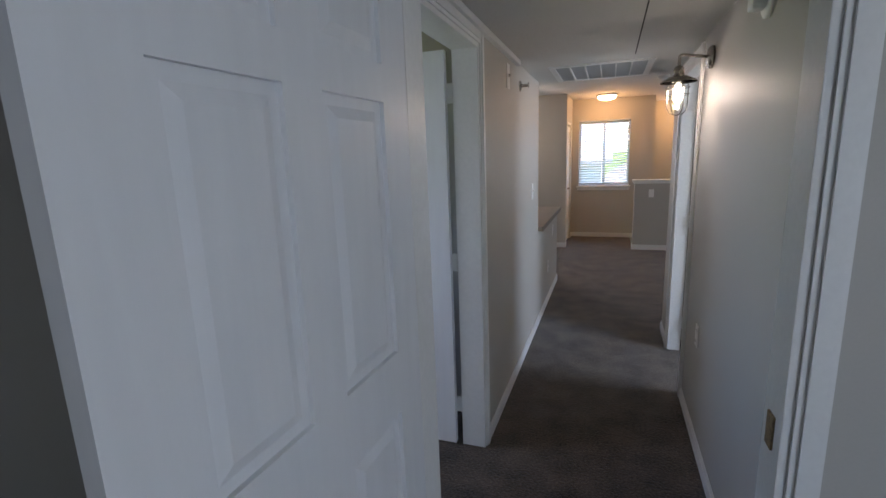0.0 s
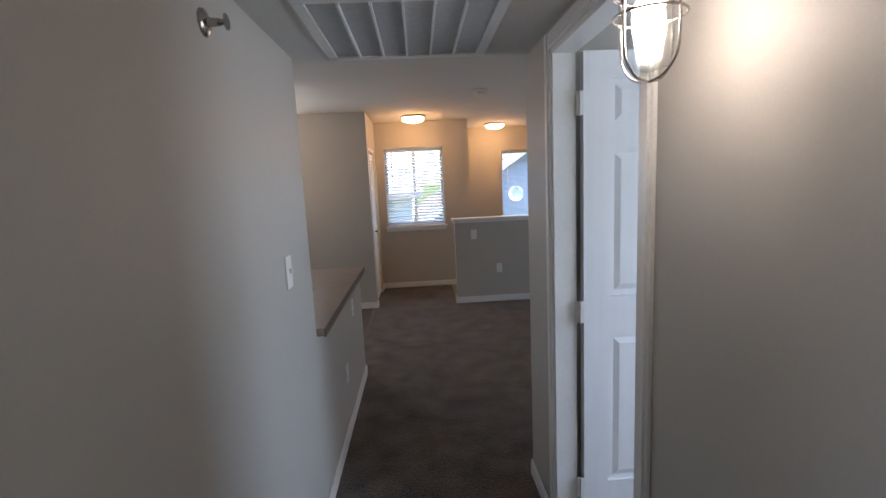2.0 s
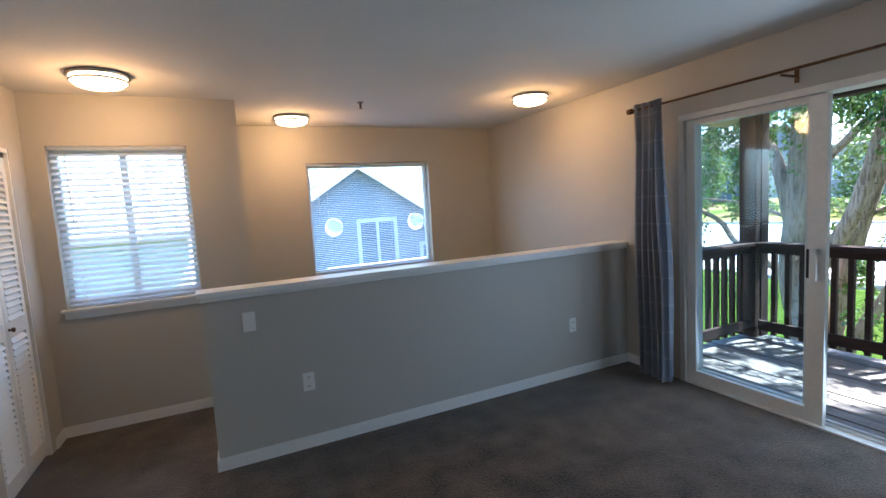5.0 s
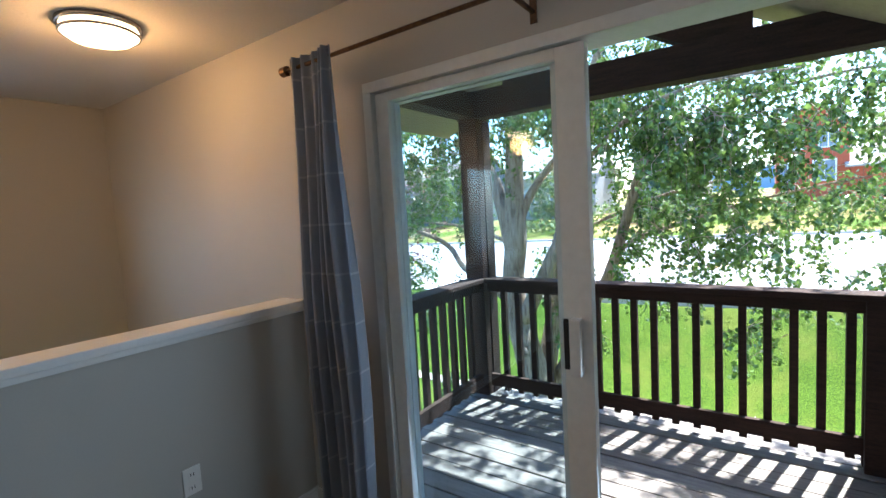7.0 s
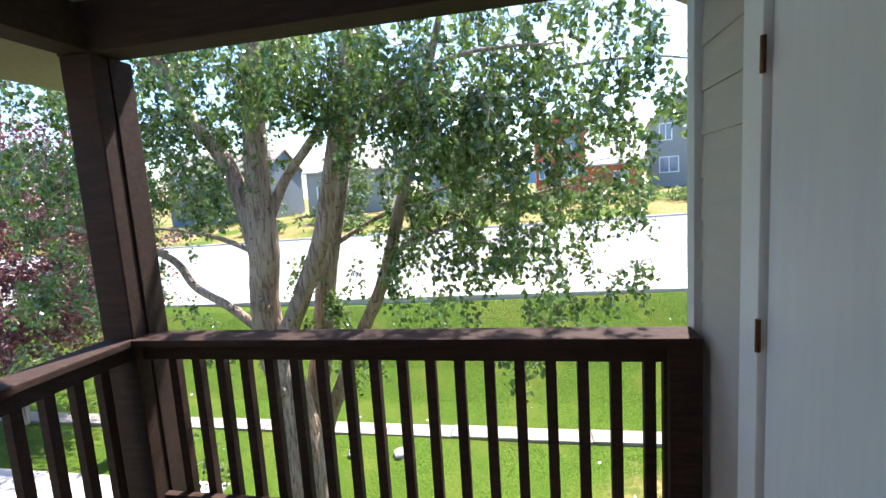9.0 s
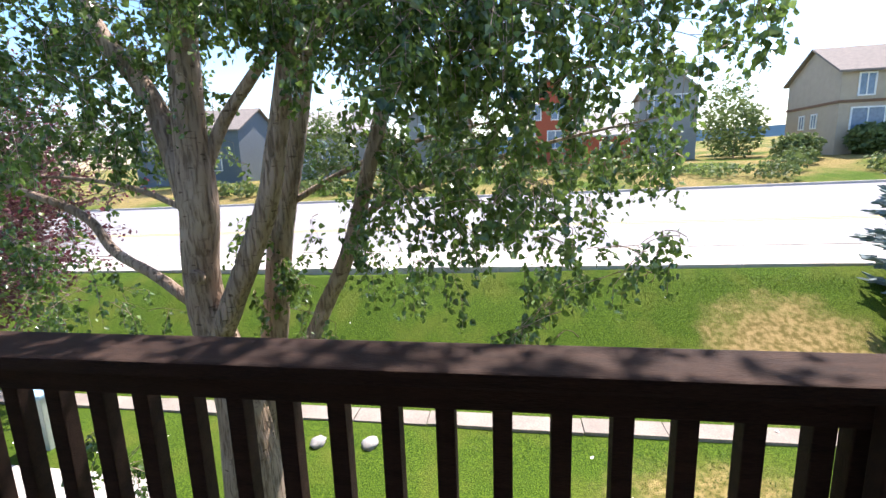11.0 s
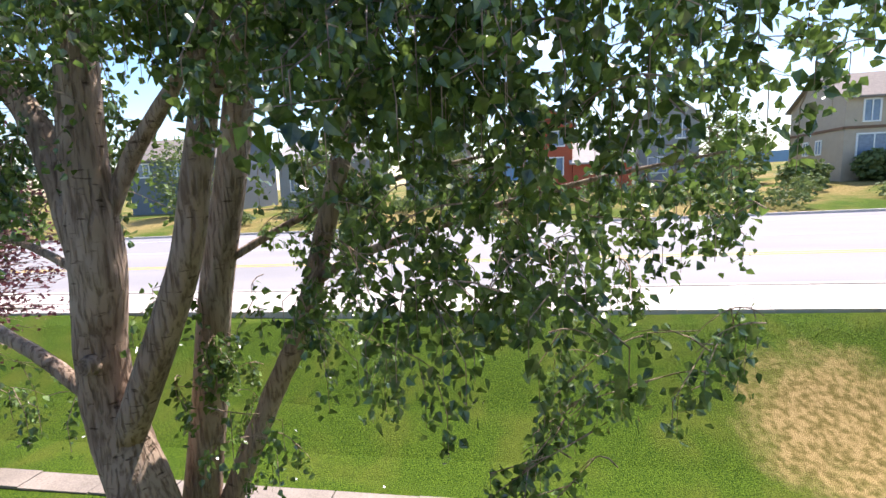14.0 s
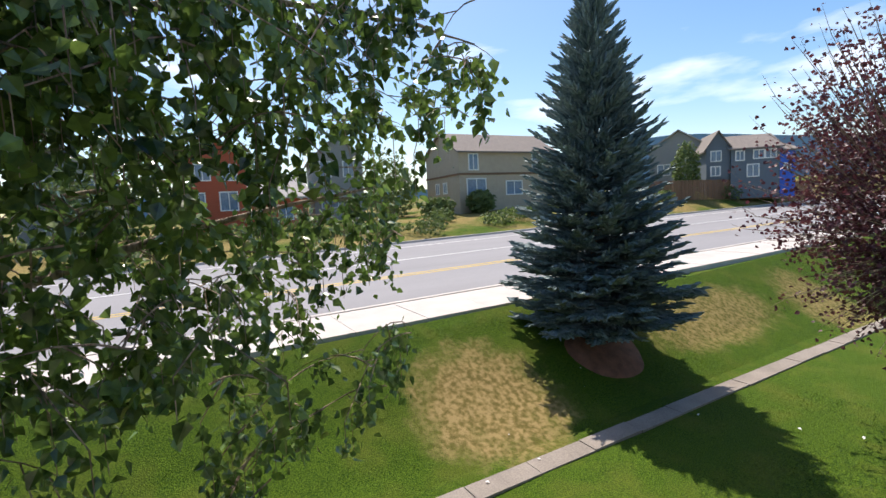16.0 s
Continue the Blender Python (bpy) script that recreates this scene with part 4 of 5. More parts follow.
def house(corner, angle, w, depth, zb, zw, zr, walls, roofm, wins, label, ridge="along", trim=None, name="house", over=0.35):
    """A house whose front runs w metres from corner along angle (degrees), its depth to the left of that; wins: (u, z, width, height) on the front, and with a fifth value "end" on the near end."""
    o = Vector((*corner, 0))
    d = Vector((math.cos(radians(angle)), math.sin(radians(angle)), 0))
    e = Vector((-d.y, d.x, 0))
    t = thing(name, (o + d * w / 2 + e * depth / 2) + Vector((0, 0, zb)), label, "house")
    P = lambda u, q, z: o + d * u + e * q + Vector((0, 0, z))
    bm = bmesh.new()
    if ridge == "along":
        prof = ((0, zb - 1.5), (depth, zb - 1.5), (depth, zw), (depth / 2, zr - 0.12), (0, zw))
        a, b = [[bm.verts.new(P(u, q, z)) for q, z in prof] for u in (0, w)]
    else:
        prof = ((0, zb - 1.5), (w, zb - 1.5), (w, zw), (w / 2, zr - 0.12), (0, zw))
        a, b = [[bm.verts.new(P(u, q, z)) for u, z in prof] for q in (0, depth)]
    bm.faces.new(a)
    bm.faces.new(b[::-1])
    for i in range(5):
        bm.faces.new((a[i], b[i], b[(i + 1) % 5], a[(i + 1) % 5]))
    bmesh.ops.recalc_face_normals(bm, faces=bm.faces)
    part("wall", bm, walls, t)
    span = depth if ridge == "along" else w
    run = w if ridge == "along" else depth
    drop = (zr - zw) / (span / 2) * over
    for sgn in (0, 1):
        bm = bmesh.new()
        for th in (0.0, 0.16):
            for u, q, z in ((-over, span / 2, zr), (run + over, span / 2, zr), (run + over, -over if not sgn else span + over, zw - drop), (-over, -over if not sgn else span + over, zw - drop)):
                bm.verts.new(P(u, q, z + th - 0.06) if ridge == "along" else P(q, u, z + th - 0.06))
        bm.verts.ensure_lookup_table()
        v = bm.verts
        for f in ((0, 1, 2, 3), (7, 6, 5, 4), (0, 4, 5, 1), (1, 5, 6, 2), (2, 6, 7, 3), (3, 7, 4, 0)):
            bm.faces.new([v[k] for k in f])
        bmesh.ops.recalc_face_normals(bm, faces=bm.faces)
        part("roof", bm, roofm, t)
    for row in wins:
        u, z, ww, hh = row[:4]
        oo, dd = (o, d) if len(row) == 4 else (o + e * depth, -e)
        bm = bmesh.new()
        k = 0.11
        for r in ((u - k, u + ww + k, z + hh, z + hh + k), (u - k, u + ww + k, z - k, z), (u - k, u, z, z + hh), (u + ww, u + ww + k, z, z + hh), (u + ww / 2 - 0.04, u + ww / 2 + 0.04, z, z + hh)):
            frame_box(bm, oo, dd, r[0], r[1], r[2], r[3], -0.05, 0.07)
        bmesh.ops.recalc_face_normals(bm, faces=bm.faces)
        wo = part("window", bm, trim or M_TRIM, t)
        bm = bmesh.new()
        frame_box(bm, oo, dd, u, u + ww, z, z + hh, -0.04, 0.02)
        bmesh.ops.recalc_face_normals(bm, faces=bm.faces)
        part("pane", bm, M_NIGHT, wo)
    return t


# fronts face the street: corner is the front's far end, the front runs towards -y
house((51.8, 4.93), -90, 4.8, 9, 0.3, 7.0, 8.7, M_RED, M_ROOF, ((0.35, 2.3, 0.9, 1.5), (2.55, 2.3, 1.35, 1.55), (0.7, 5.0, 1.1, 1.3), (2.9, 5.0, 1.1, 1.3)), "brick-red two-storey house behind the trees", "across")
house((51.6, 0.1), -92, 5.3, 8, 0.3, 3.4, 5.6, M_RED, M_ROOF_PALE, ((2.6, 1.2, 1.2, 1.3),), "brick-red garage wing with a pale roof", "along", name="garage")
house((54.4, -6.6), -100, 5.2, 9, 1.0, 7.4, 9.6, M_GREY, M_ROOF_PALE, ((0.8, 5.4, 1.0, 1.5), (3.2, 5.4, 1.0, 1.5), (0.8, 2.2, 1.6, 1.4)), "grey two-storey house with a pale roof", "across")
tan_house = house((45.5, -18.9), -94, 12, 8, 1.7, 7.2, 9.4, M_TAN, M_ROOF, ((1.2, 5.3, 0.95, 1.5), (0.9, 2.7, 2.1, 1.6), (5.6, 2.7, 1.9, 1.3), (9.0, 5.4, 1.2, 1.4), (2.5, 3.1, 0.7, 1.0, "end"), (4.4, 3.1, 0.7, 1.0, "end")), "tan two-storey stucco house with brown roof", "along")
bm = bmesh.new()
t_d = Vector((math.cos(radians(-94)), math.sin(radians(-94)), 0))
t_e = Vector((-t_d.y, t_d.x, 0))
frame_box(bm, Vector((45.5, -18.9, 0)), t_d, 0, 12, 4.75, 4.95, 0.0, 0.08)
frame_box(bm, Vector((45.5, -18.9, 0)) + t_e * 8, -t_e, 0, 8, 4.75, 4.95, 0.0, 0.08)
bmesh.ops.recalc_face_normals(bm, faces=bm.faces)
part("belt_board", bm, M_FENCE, tan_house, "brown belt board between the storeys")
house((44.9, -47.6), -147, 6.6, 10, 2.5, 7.7, 9.8, M_GREY, M_ROOF_PALE, ((1.0, 4.4, 1.3, 1.2), (4.2, 6.0, 1.0, 1.0)), "grey two-storey house with a wide gable", "across")
house((36.5, -45.9), -136, 2.3, 8, 2.5, 6.8, 8.5, M_SLATE, M_ROOF, ((0.5, 5.3, 0.9, 1.0), (0.5, 3.7, 0.8, 0.9)), "slate-blue gabled house with white trim", "across")
house((34.6, -47.3), -136, 4.6, 7, 2.5, 6.5, 8.1, M_SLATE, M_ROOF, ((0.5, 5.2, 0.7, 0.9), (2.2, 5.3, 0.9, 0.8), (3.3, 5.3, 0.9, 0.8), (1.6, 3.4, 1.0, 1.2)), "slate-blue two-storey house with white windows", "along")
house((31.3, -50.6), -136, 1.4, 7, 2.5, 6.0, 6.9, M_BLUE, M_ROOF, ((0.4, 3.9, 0.5, 0.6),), "bright blue house beyond the fence", "along")
house((50, 16), -88, 6, 9, 0.2, 5.4, 7.6, M_GREY, M_ROOF, ((1.2, 3.6, 1.2, 1.3), (3.6, 3.6, 1.2, 1.3), (2, 0.9, 1.8, 1.4)), "pale two-storey house beyond the street", "across")
house((50, 29), -88, 9, 9, 0.2, 4.6, 7.0, M_GREY, M_ROOF_PALE, ((1.2, 1.6, 1.2, 1.3), (4.2, 1.6, 1.6, 1.3)), "low grey house with a pale roof", "along")
house((50, 46), -88, 12, 9, 0.2, 5.4, 7.8, M_SLATE, M_ROOF, ((1.2, 3.6, 1.2, 1.3), (5, 3.6, 1.2, 1.3), (8, 1.2, 1.8, 1.4)), "white house with a grey roof across the street", "along")
# board fence on the far side of the street
fence = thing("board_fence", (38, -34, 0.2), "weathered brown board fence along the plots", "fence")
f0, f1 = Vector((38.0, -33, 0)), Vector((32.0, -60, 0))
for i in range(150):
    q = f0.lerp(f1, i / 150)
    r = f0.lerp(f1, (i + 0.93) / 150)
    zf = height(q.x, q.y)
    part("board", boxes((min(q.x, r.x), min(q.y, r.y), zf - 0.1, max(q.x, r.x), max(q.y, r.y), zf + 2.1 + 0.03 * (i % 3))), M_FENCE, fence)


def shrub(x, y, r, h, n_, seed, material, label, category="shrub", size=0.10):
    rnd = np.random.RandomState(seed)
    spots = []
    z = height(x, y)
    for _ in range(n_):
        q = rnd.normal(size=3)
        q *= rnd.uniform(0.5, 1.0) / np.linalg.norm(q)
        spots.append(((x + q[0] * r, y + q[1] * r, z + h * 0.5 + q[2] * h * 0.55), rnd.uniform(0.7, 1.5)))
    t = thing("shrub", (x, y, z), label, category)
    mesh_part("foliage", leaf_cloud(spots, size, 0.0), material, t)["kind"] = "stuff"
    limb("stem", ((x, y, z - 0.1), (x, y + 0.05, z + h * 0.6)), (0.05, 0.02), t, 6, 0.0)


rr = random.Random(4)
for i in range(34):
    yy = 28 - i * 2.35
    sx_ = 35.5 + rr.uniform(0, 6) + SLANT * yy
    shrub(sx_, yy, rr.uniform(0.9, 2.0), rr.uniform(0.8, 1.9), 260, i, M_SHRUB, "wild green shrub on the far verge", size=0.22)
for i, (tx, ty, r_, h_) in enumerate(((44, 22, 2.5, 6), (46, 11.5, 2.2, 5), (44.0, -15.5, 1.6, 1.9), (37, -43, 1.4, 6.0), (45, 36, 3, 7), (52, -14.5, 2.6, 5.5), (60, -17, 3.2, 8), (58, 12, 3, 7.5), (57, 22, 3.2, 7.5), (63, -2, 3.5, 9), (66, -33, 4, 9), (44.3, -20.5, 1.5, 2.2))):
    shrub(tx, ty, r_, h_, 1500, 70 + i, M_SHRUB, "green garden tree by the houses", "tree", size=0.3)
# distant hills, with the blue of distance haze put into their colour
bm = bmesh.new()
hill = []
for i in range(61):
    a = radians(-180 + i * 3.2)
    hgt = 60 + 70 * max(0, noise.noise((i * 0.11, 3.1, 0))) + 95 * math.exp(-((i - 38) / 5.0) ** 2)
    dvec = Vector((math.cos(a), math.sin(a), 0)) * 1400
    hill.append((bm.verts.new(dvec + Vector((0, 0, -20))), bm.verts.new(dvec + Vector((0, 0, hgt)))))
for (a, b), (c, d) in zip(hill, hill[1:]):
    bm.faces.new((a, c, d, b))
solid("backdrop_hills", bm, surface("haze_tinted_hills", (0.20, 0.34, 0.52), (0.17, 0.29, 0.45), rough=1.0, scale=0.01, fine=0.05, bump=0), "foothills on the horizon, distance haze painted in as blue", "hills", "structure")

# ---- utility cabinet and things on the lawn ----
cab = thing("utility_cabinet", (10.28, 12.93, -2.75), "pale green metal utility cabinet on the lawn", "utility box")
M_CAB = surface("cabinet_paint", (0.46, 0.50, 0.42), (0.36, 0.40, 0.34), rough=0.5, scale=3, fine=30, bump=0.05)
part("body", boxes((10.10, 12.74, -2.76, 10.455, 13.06, -1.92), bevel=0.012), M_CAB, cab)
part("lid", boxes((10.085, 12.725, -1.92, 10.47, 13.075, -1.86), bevel=0.015), surface("lid_paint", (0.22, 0.40, 0.55), (0.35, 0.45, 0.50), rough=0.35, scale=4), cab, "weathered blue lid")
for z in (-2.34, -2.09):
    part("latch", boxes((10.088, 12.91, z, 10.1, 12.95, z + 0.1)), M_BROWNWOOD, cab)
path2 = thing("garden_path", (9.5, 14, -2.6), "concrete path by the building", "path", kind="structure")
for i in range(9):
    part("slab", boxes((8.5, 10.4 + i * 1.2, -2.85, 9.70, 11.585 + i * 1.2, -2.71)), M_CONCRETE, path2)

# ---- neighbouring building seen through the windows ----
M_BLUEGREY = surface("bluegrey_siding", (0.30, 0.35, 0.42), (0.25, 0.29, 0.35), rough=0.75, scale=2, fine=20, stretch=(1, 1, 8))
nbh = house((0.2, 17.6), 0, 7.7, 10, -2.85, 0.37, 2.85, M_BLUEGREY, M_ROOF, ((1.3, -1.0, 1.0, 1.3), (3.9, -0.9, 1.0, 2.0), (5.8, -0.9, 1.2, 1.2)), "blue-grey neighbouring apartment building with white gable trim", "across", name="apartment_building")
house((-9.5, 16.5), 0, 9.3, 10, -2.85, 1.3, 3.0, M_PALE, M_ROOF_PALE, ((3.5, -0.9, 1.2, 1.2), (5.6, -0.9, 1.6, 1.3), (1, -0.9, 1.2, 1.2)), "pale sided neighbouring apartment building", "along", name="apartment_building")
bm = bmesh.new()
for sg in (0, 1):
    a, b = Vector((4.05, 17.2, 2.92)), Vector((-0.25 if not sg else 8.35, 17.2, 0.15))
    v = [bm.verts.new(q + Vector((0, w, z))) for w in (0, 0.06) for q, z in ((a, 0), (b, 0), (b, -0.3), (a, -0.3))]
    for f in ((0, 1, 2, 3), (7, 6, 5, 4), (0, 4, 5, 1), (1, 5, 6, 2), (2, 6, 7, 3), (3, 7, 4, 0)):
        bm.faces.new([v[k] for k in f])
bmesh.ops.recalc_face_normals(bm, faces=bm.faces)
part("bargeboard", bm, M_TRIM, nbh, "white gable bargeboards")
for xd in (3.26, 5.64):
    dish = part("satellite_dish", lathe(bmesh.new(), (xd, 17.2, 1.05), ((0.02, 0.06), (0.14, 0.03), (0.25, -0.05), (0.24, -0.07), (0.13, 0.0), (0.02, 0.04)), 20, "y"), M_PALE, nbh)
    part("arm", tube(bmesh.new(), ((xd, 17.25, 1.05), (xd + 0.1, 17.6, 0.7)), 0.025, 6), M_STEEL, dish)
for i in range(22):
    part("baluster", boxes((3.0 + i * 0.17, 16.6, -1.0, 3.05 + i * 0.17, 16.65, -0.02)), M_TRIM, nbh)
part("balcony_rail", boxes((2.9, 16.57, -0.05, 6.8, 16.68, 0.03), (2.9, 16.57, -1.05, 6.8, 16.68, -0.98)), M_TRIM, nbh)

# ---- white stones by the tree, and short grass blades ----
M_STONE = surface("pale_stone", (0.38, 0.37, 0.35), (0.20, 0.19, 0.175), rough=0.85, scale=7, fine=60, bump=0.5)
for x, y, r in ((10.66, 9.37, 0.13), (10.66, 8.74, 0.11), (10.7, 7.95, 0.12)):
    bm = bmesh.new()
    bmesh.ops.create_icosphere(bm, subdivisions=3, radius=1)
    for v in bm.verts:
        k = 1 + 0.25 * noise.noise(v.co * 1.6 + Vector((x, y, 0)))
        v.co = Vector((x + v.co.x * r * 1.3 * k, y + v.co.y * r * k, height(x, y) + 0.04 + v.co.z * r * 0.6 * k))
    solid("stone", bm, M_STONE, "pale rounded stone in the grass", "stone", smooth=True)
rnd = np.random.RandomState(21)
V, F = [], []
for _ in range(60000):
    x, y = rnd.uniform(8.2, 15.2), rnd.uniform(-5.5, 15)
    s_ = x - SLANT * y
    if 11.25 < x < 11.70 or s_ > 15.35 or ((x - 13.15) / 1.5) ** 2 + ((y - 0.8) / 1.6) ** 2 < rnd.uniform(0.6, 1.3) or (x - 13.75) ** 2 + (y + 2.7) ** 2 < 1.5:
        continue
    if 8.5 < x < 9.75 and y > 10.4:
        continue
    z = height(x, y) - 0.02
    a = rnd.uniform(0, 6.28)
    h_, w_ = rnd.uniform(0.03, 0.06), rnd.uniform(0.004, 0.008)
    dx, dy = math.cos(a), math.sin(a)
    b = len(V)
    V += [(x - dx * w_, y - dy * w_, z), (x + dx * w_, y + dy * w_, z), (x + rnd.normal() * 0.035, y + rnd.normal() * 0.035, z + h_)]
    F.append((b, b + 1, b + 2))
me = bpy.data.meshes.new("grass_blades")
me.from_pydata(V, [], F)
me.materials.append(surface("grass_blade", (0.11, 0.15, 0.018), (0.04, 0.085, 0.008), rough=0.7, scale=1.1, fine=9, bump=0.0, vary=0.3, trans=0.3))
tagged(new("grass", me), "short green grass blades on the lawn", "grass", kind="stuff")

V, F = [], []
for _ in range(34):
    x, y = rnd.uniform(9, 15), rnd.uniform(-4, 14)
    z = height(x, y) + 0.05
    a, r = rnd.uniform(0, 6.28), rnd.uniform(0.02, 0.045)
    b = len(V)
    for k in range(4):
        q = a + k * 1.57
        V.append((x + math.cos(q) * r * (1 if k % 2 else 0.5), y + math.sin(q) * r * (1 if k % 2 else 0.5), z + rnd.uniform(0, 0.03)))
    F.append((b, b + 1, b + 2, b + 3))
me = bpy.data.meshes.new("fallen_leaves")
me.from_pydata(V, [], F)
me.materials.append(M_PALE)
tagged(new("fallen_leaves", me), "pale fallen leaves scattered on the lawn", "leaves", kind="stuff")


# ---- doors, frames and casings ----
def casing(name, axis, face, out, a0, a1, h, label="white moulded door casing"):
    """Three moulded boards round an opening in a wall face; out is +1 or -1."""
    w, t = 0.06, 0.016
    rows = []
    for lo, hi, z0, z1 in ((a0 - w, a0, 0, h + w), (a1, a1 + w, 0, h + w), (a0, a1, h, h + w)):
        for inset, depth in ((0.0, t * 0.6), (0.014, t)):
            b0, b1 = (lo + inset, hi - inset) if hi - lo < 0.1 else (lo, hi)
            q0, q1 = (z0, z1) if hi - lo < 0.1 else (z0 + inset, z1 - inset)
            f0, f1 = sorted((face, face + out * depth))
            rows.append((f0, b0, q0, f1, b1, q1) if axis == "y" else (b0, f0, q0, b1, f1, q1))
    return solid(name, boxes(*rows), M_TRIM, label, "door casing", "structure")


def lining(name, axis, c0, c1, a0, a1, h):
    t = 0.02
    rows = []
    for lo, hi, z0, z1 in ((a0, a0 + t, 0, h), (a1 - t, a1, 0, h), (a0 + t, a1 - t, h - t, h)):
        rows.append((c0 - 0.003, lo, z0, c1 + 0.003, hi, z1) if axis == "y" else (lo, c0 - 0.003, z0, hi, c1 + 0.003, z1))
    return solid(name, boxes(*rows, bevel=0.002), M_TRIM, "white painted door lining", "door frame", "structure")


lining("door_frame_bedroom", "x", 0.95, 1.06, -0.41, 0.47, 2.04)
casing("trim_bedroom_door", "x", 0.95, -1, -0.41, 0.47, 2.04)
lining("door_frame_left", "y", -0.62, XL, 1.26, 2.03, 2.04)
casing("trim_left_door", "y", XL, 1, 1.26, 2.03, 2.04)
lining("door_frame_right", "y", XR, 0.635, 2.90, 3.64, 2.04)
casing("trim_right_door", "y", XR, -1, 2.90, 3.64, 2.04)
# torn strike hole in the bedroom jamb
sp = solid("strike_hole", boxes((0.445, 0.985, 0.86, 0.451, 1.025, 0.94)), surface("torn_wood", (0.34, 0.25, 0.13), (0.12, 0.08, 0.05), rough=0.9, scale=60, fine=200), "splintered strike hole in the door jamb", "strike plate")


def panel_door(name, w, h, label, knob=None, hinges=()):
    """A six-panel door, hinged at the origin, reaching along +x."""
    d = thing(name, (0, 0, 0), label, "door", kind="structure")
    t = 0.035
    st, mid = 0.115 * w / 0.76, 0.10 * w / 0.76
    cw = (w - 2 * st - mid) / 2
    rails = ((0.0, 0.24), (0.90, 1.06), (1.65, 1.73), (1.91, h))
    rows = [(0, 0, 0, st, t, h), (w - st, 0, 0, w, t, h)]
    rows += [(st, 0, a, w - st, t, b) for a, b in rails]
    rows += [(st + cw, 0, a[1], st + cw + mid, t, b[0]) for a, b in zip(rails, rails[1:])]
    part("leaf", boxes(*rows), M_DOOR, d)
    for a, b in zip(rails, rails[1:]):
        for x0 in (st, st + cw + mid):
            bm = bmesh.new()
            box(bm, x0, 0.011, a[1], x0 + cw, t - 0.011, b[0])
            for y0, sgn in ((0.011, -1), (t - 0.011, 1)):
                out = [bm.verts.new((x, y0, z)) for x, z in ((x0 + 0.022, a[1] + 0.022), (x0 + cw - 0.022, a[1] + 0.022), (x0 + cw - 0.022, b[0] - 0.022), (x0 + 0.022, b[0] - 0.022))]
                inn = [bm.verts.new((x, y0 + sgn * 0.008, z)) for x, z in ((x0 + 0.045, a[1] + 0.045), (x0 + cw - 0.045, a[1] + 0.045), (x0 + cw - 0.045, b[0] - 0.045), (x0 + 0.045, b[0] - 0.045))]
                bm.faces.new(inn)
                for q in range(4):
                    bm.faces.new((out[q], out[(q + 1) % 4], inn[(q + 1) % 4], inn[q]))
            bmesh.ops.recalc_face_normals(bm, faces=bm.faces)
            part("panel", bm, M_DOOR, d)
    if knob:
        for sgn in (-1, 1):
            y0 = 0 if sgn < 0 else t
            part("knob", lathe(bmesh.new(), (w - 0.065, y0, 0.92), ((0.03, 0), (0.03, sgn * 0.006), (0.011, sgn * 0.012), (0.012, sgn * 0.03), (0.027, sgn * 0.042), (0.03, sgn * 0.055), (0.022, sgn * 0.066), (0.004, sgn * 0.07)), 20, "y"), knob, d, "polished brass knob", True)
    for z in (0.22, 1.0, 1.82):
        part("hinge", boxes((-0.028, 0.003, z - 0.045, 0.0, 0.007, z + 0.045), (-0.016, -0.006, z - 0.045, -0.006, 0.004, z + 0.045)), M_VINYLFRAME, d)
    return d


panel_door("door_bedroom", 0.80, 2.01, "white six-panel bedroom door standing wide open").matrix_basis = pose(-0.425, 0.945, 0.012, 0, 0, -91.5)
panel_door("door_left_room", 0.735, 2.01, "white six-panel door with a brass knob, open", M_BRASS).matrix_basis = pose(-0.655, 2.025, 0.012, 0, 0, -180)
panel_door("door_right_room", 0.71, 2.01, "white six-panel door standing open into the room").matrix_basis = pose(0.66, 3.60, 0.012, 0, 0, 2)

# ---- passage fixtures ----
sc = thing("wall_sconce", (XR, 2.62, 1.98), "brushed nickel wall sconce with a caged glass lantern, lit", "wall lamp")
cx, cy = 0.395, 2.575
part("backplate", lathe(bmesh.new(), (XR, 2.62, 1.98), ((0.055, 0.0), (0.055, -0.012), (0.045, -0.024), (0.015, -0.03)), 24, "x"), M_NICKEL, sc, "", True)
part("arm", tube(bmesh.new(), smooth_line(((XR - 0.025, 2.62, 1.985), (0.47, 2.60, 1.99), (cx + 0.01, cy, 1.995), (cx, cy, 1.975), (cx, cy, 1.93))), 0.008, 10), M_NICKEL, sc, "", True)
part("collar", lathe(bmesh.new(), (cx, cy, 1.895), ((0.026, 0), (0.026, 0.03), (0.02, 0.045), (0.01, 0.05)), 18), M_NICKEL, sc, "", True)
part("hood", lathe(bmesh.new(), (cx, cy, 1.865), ((0.086, 0.0), (0.085, 0.006), (0.05, 0.026), (0.026, 0.034), (0.02, 0.034), (0.05, 0.02), (0.084, 0.0)), 32), M_NICKEL, sc, "", True)
g = part("glass", lathe(bmesh.new(), (cx, cy, 1.72), ((0.004, 0.0), (0.03, 0.008), (0.044, 0.03), (0.046, 0.06), (0.046, 0.145)), 24), M_GLASS, sc, "clear ribbed glass", True)
g.visible_shadow = False
part("bulb", lathe(bmesh.new(), (cx, cy, 1.765), ((0.004, 0.0), (0.018, 0.012), (0.022, 0.035), (0.015, 0.065), (0.011, 0.09)), 16), M_BULB, sc, "glowing bulb", True)
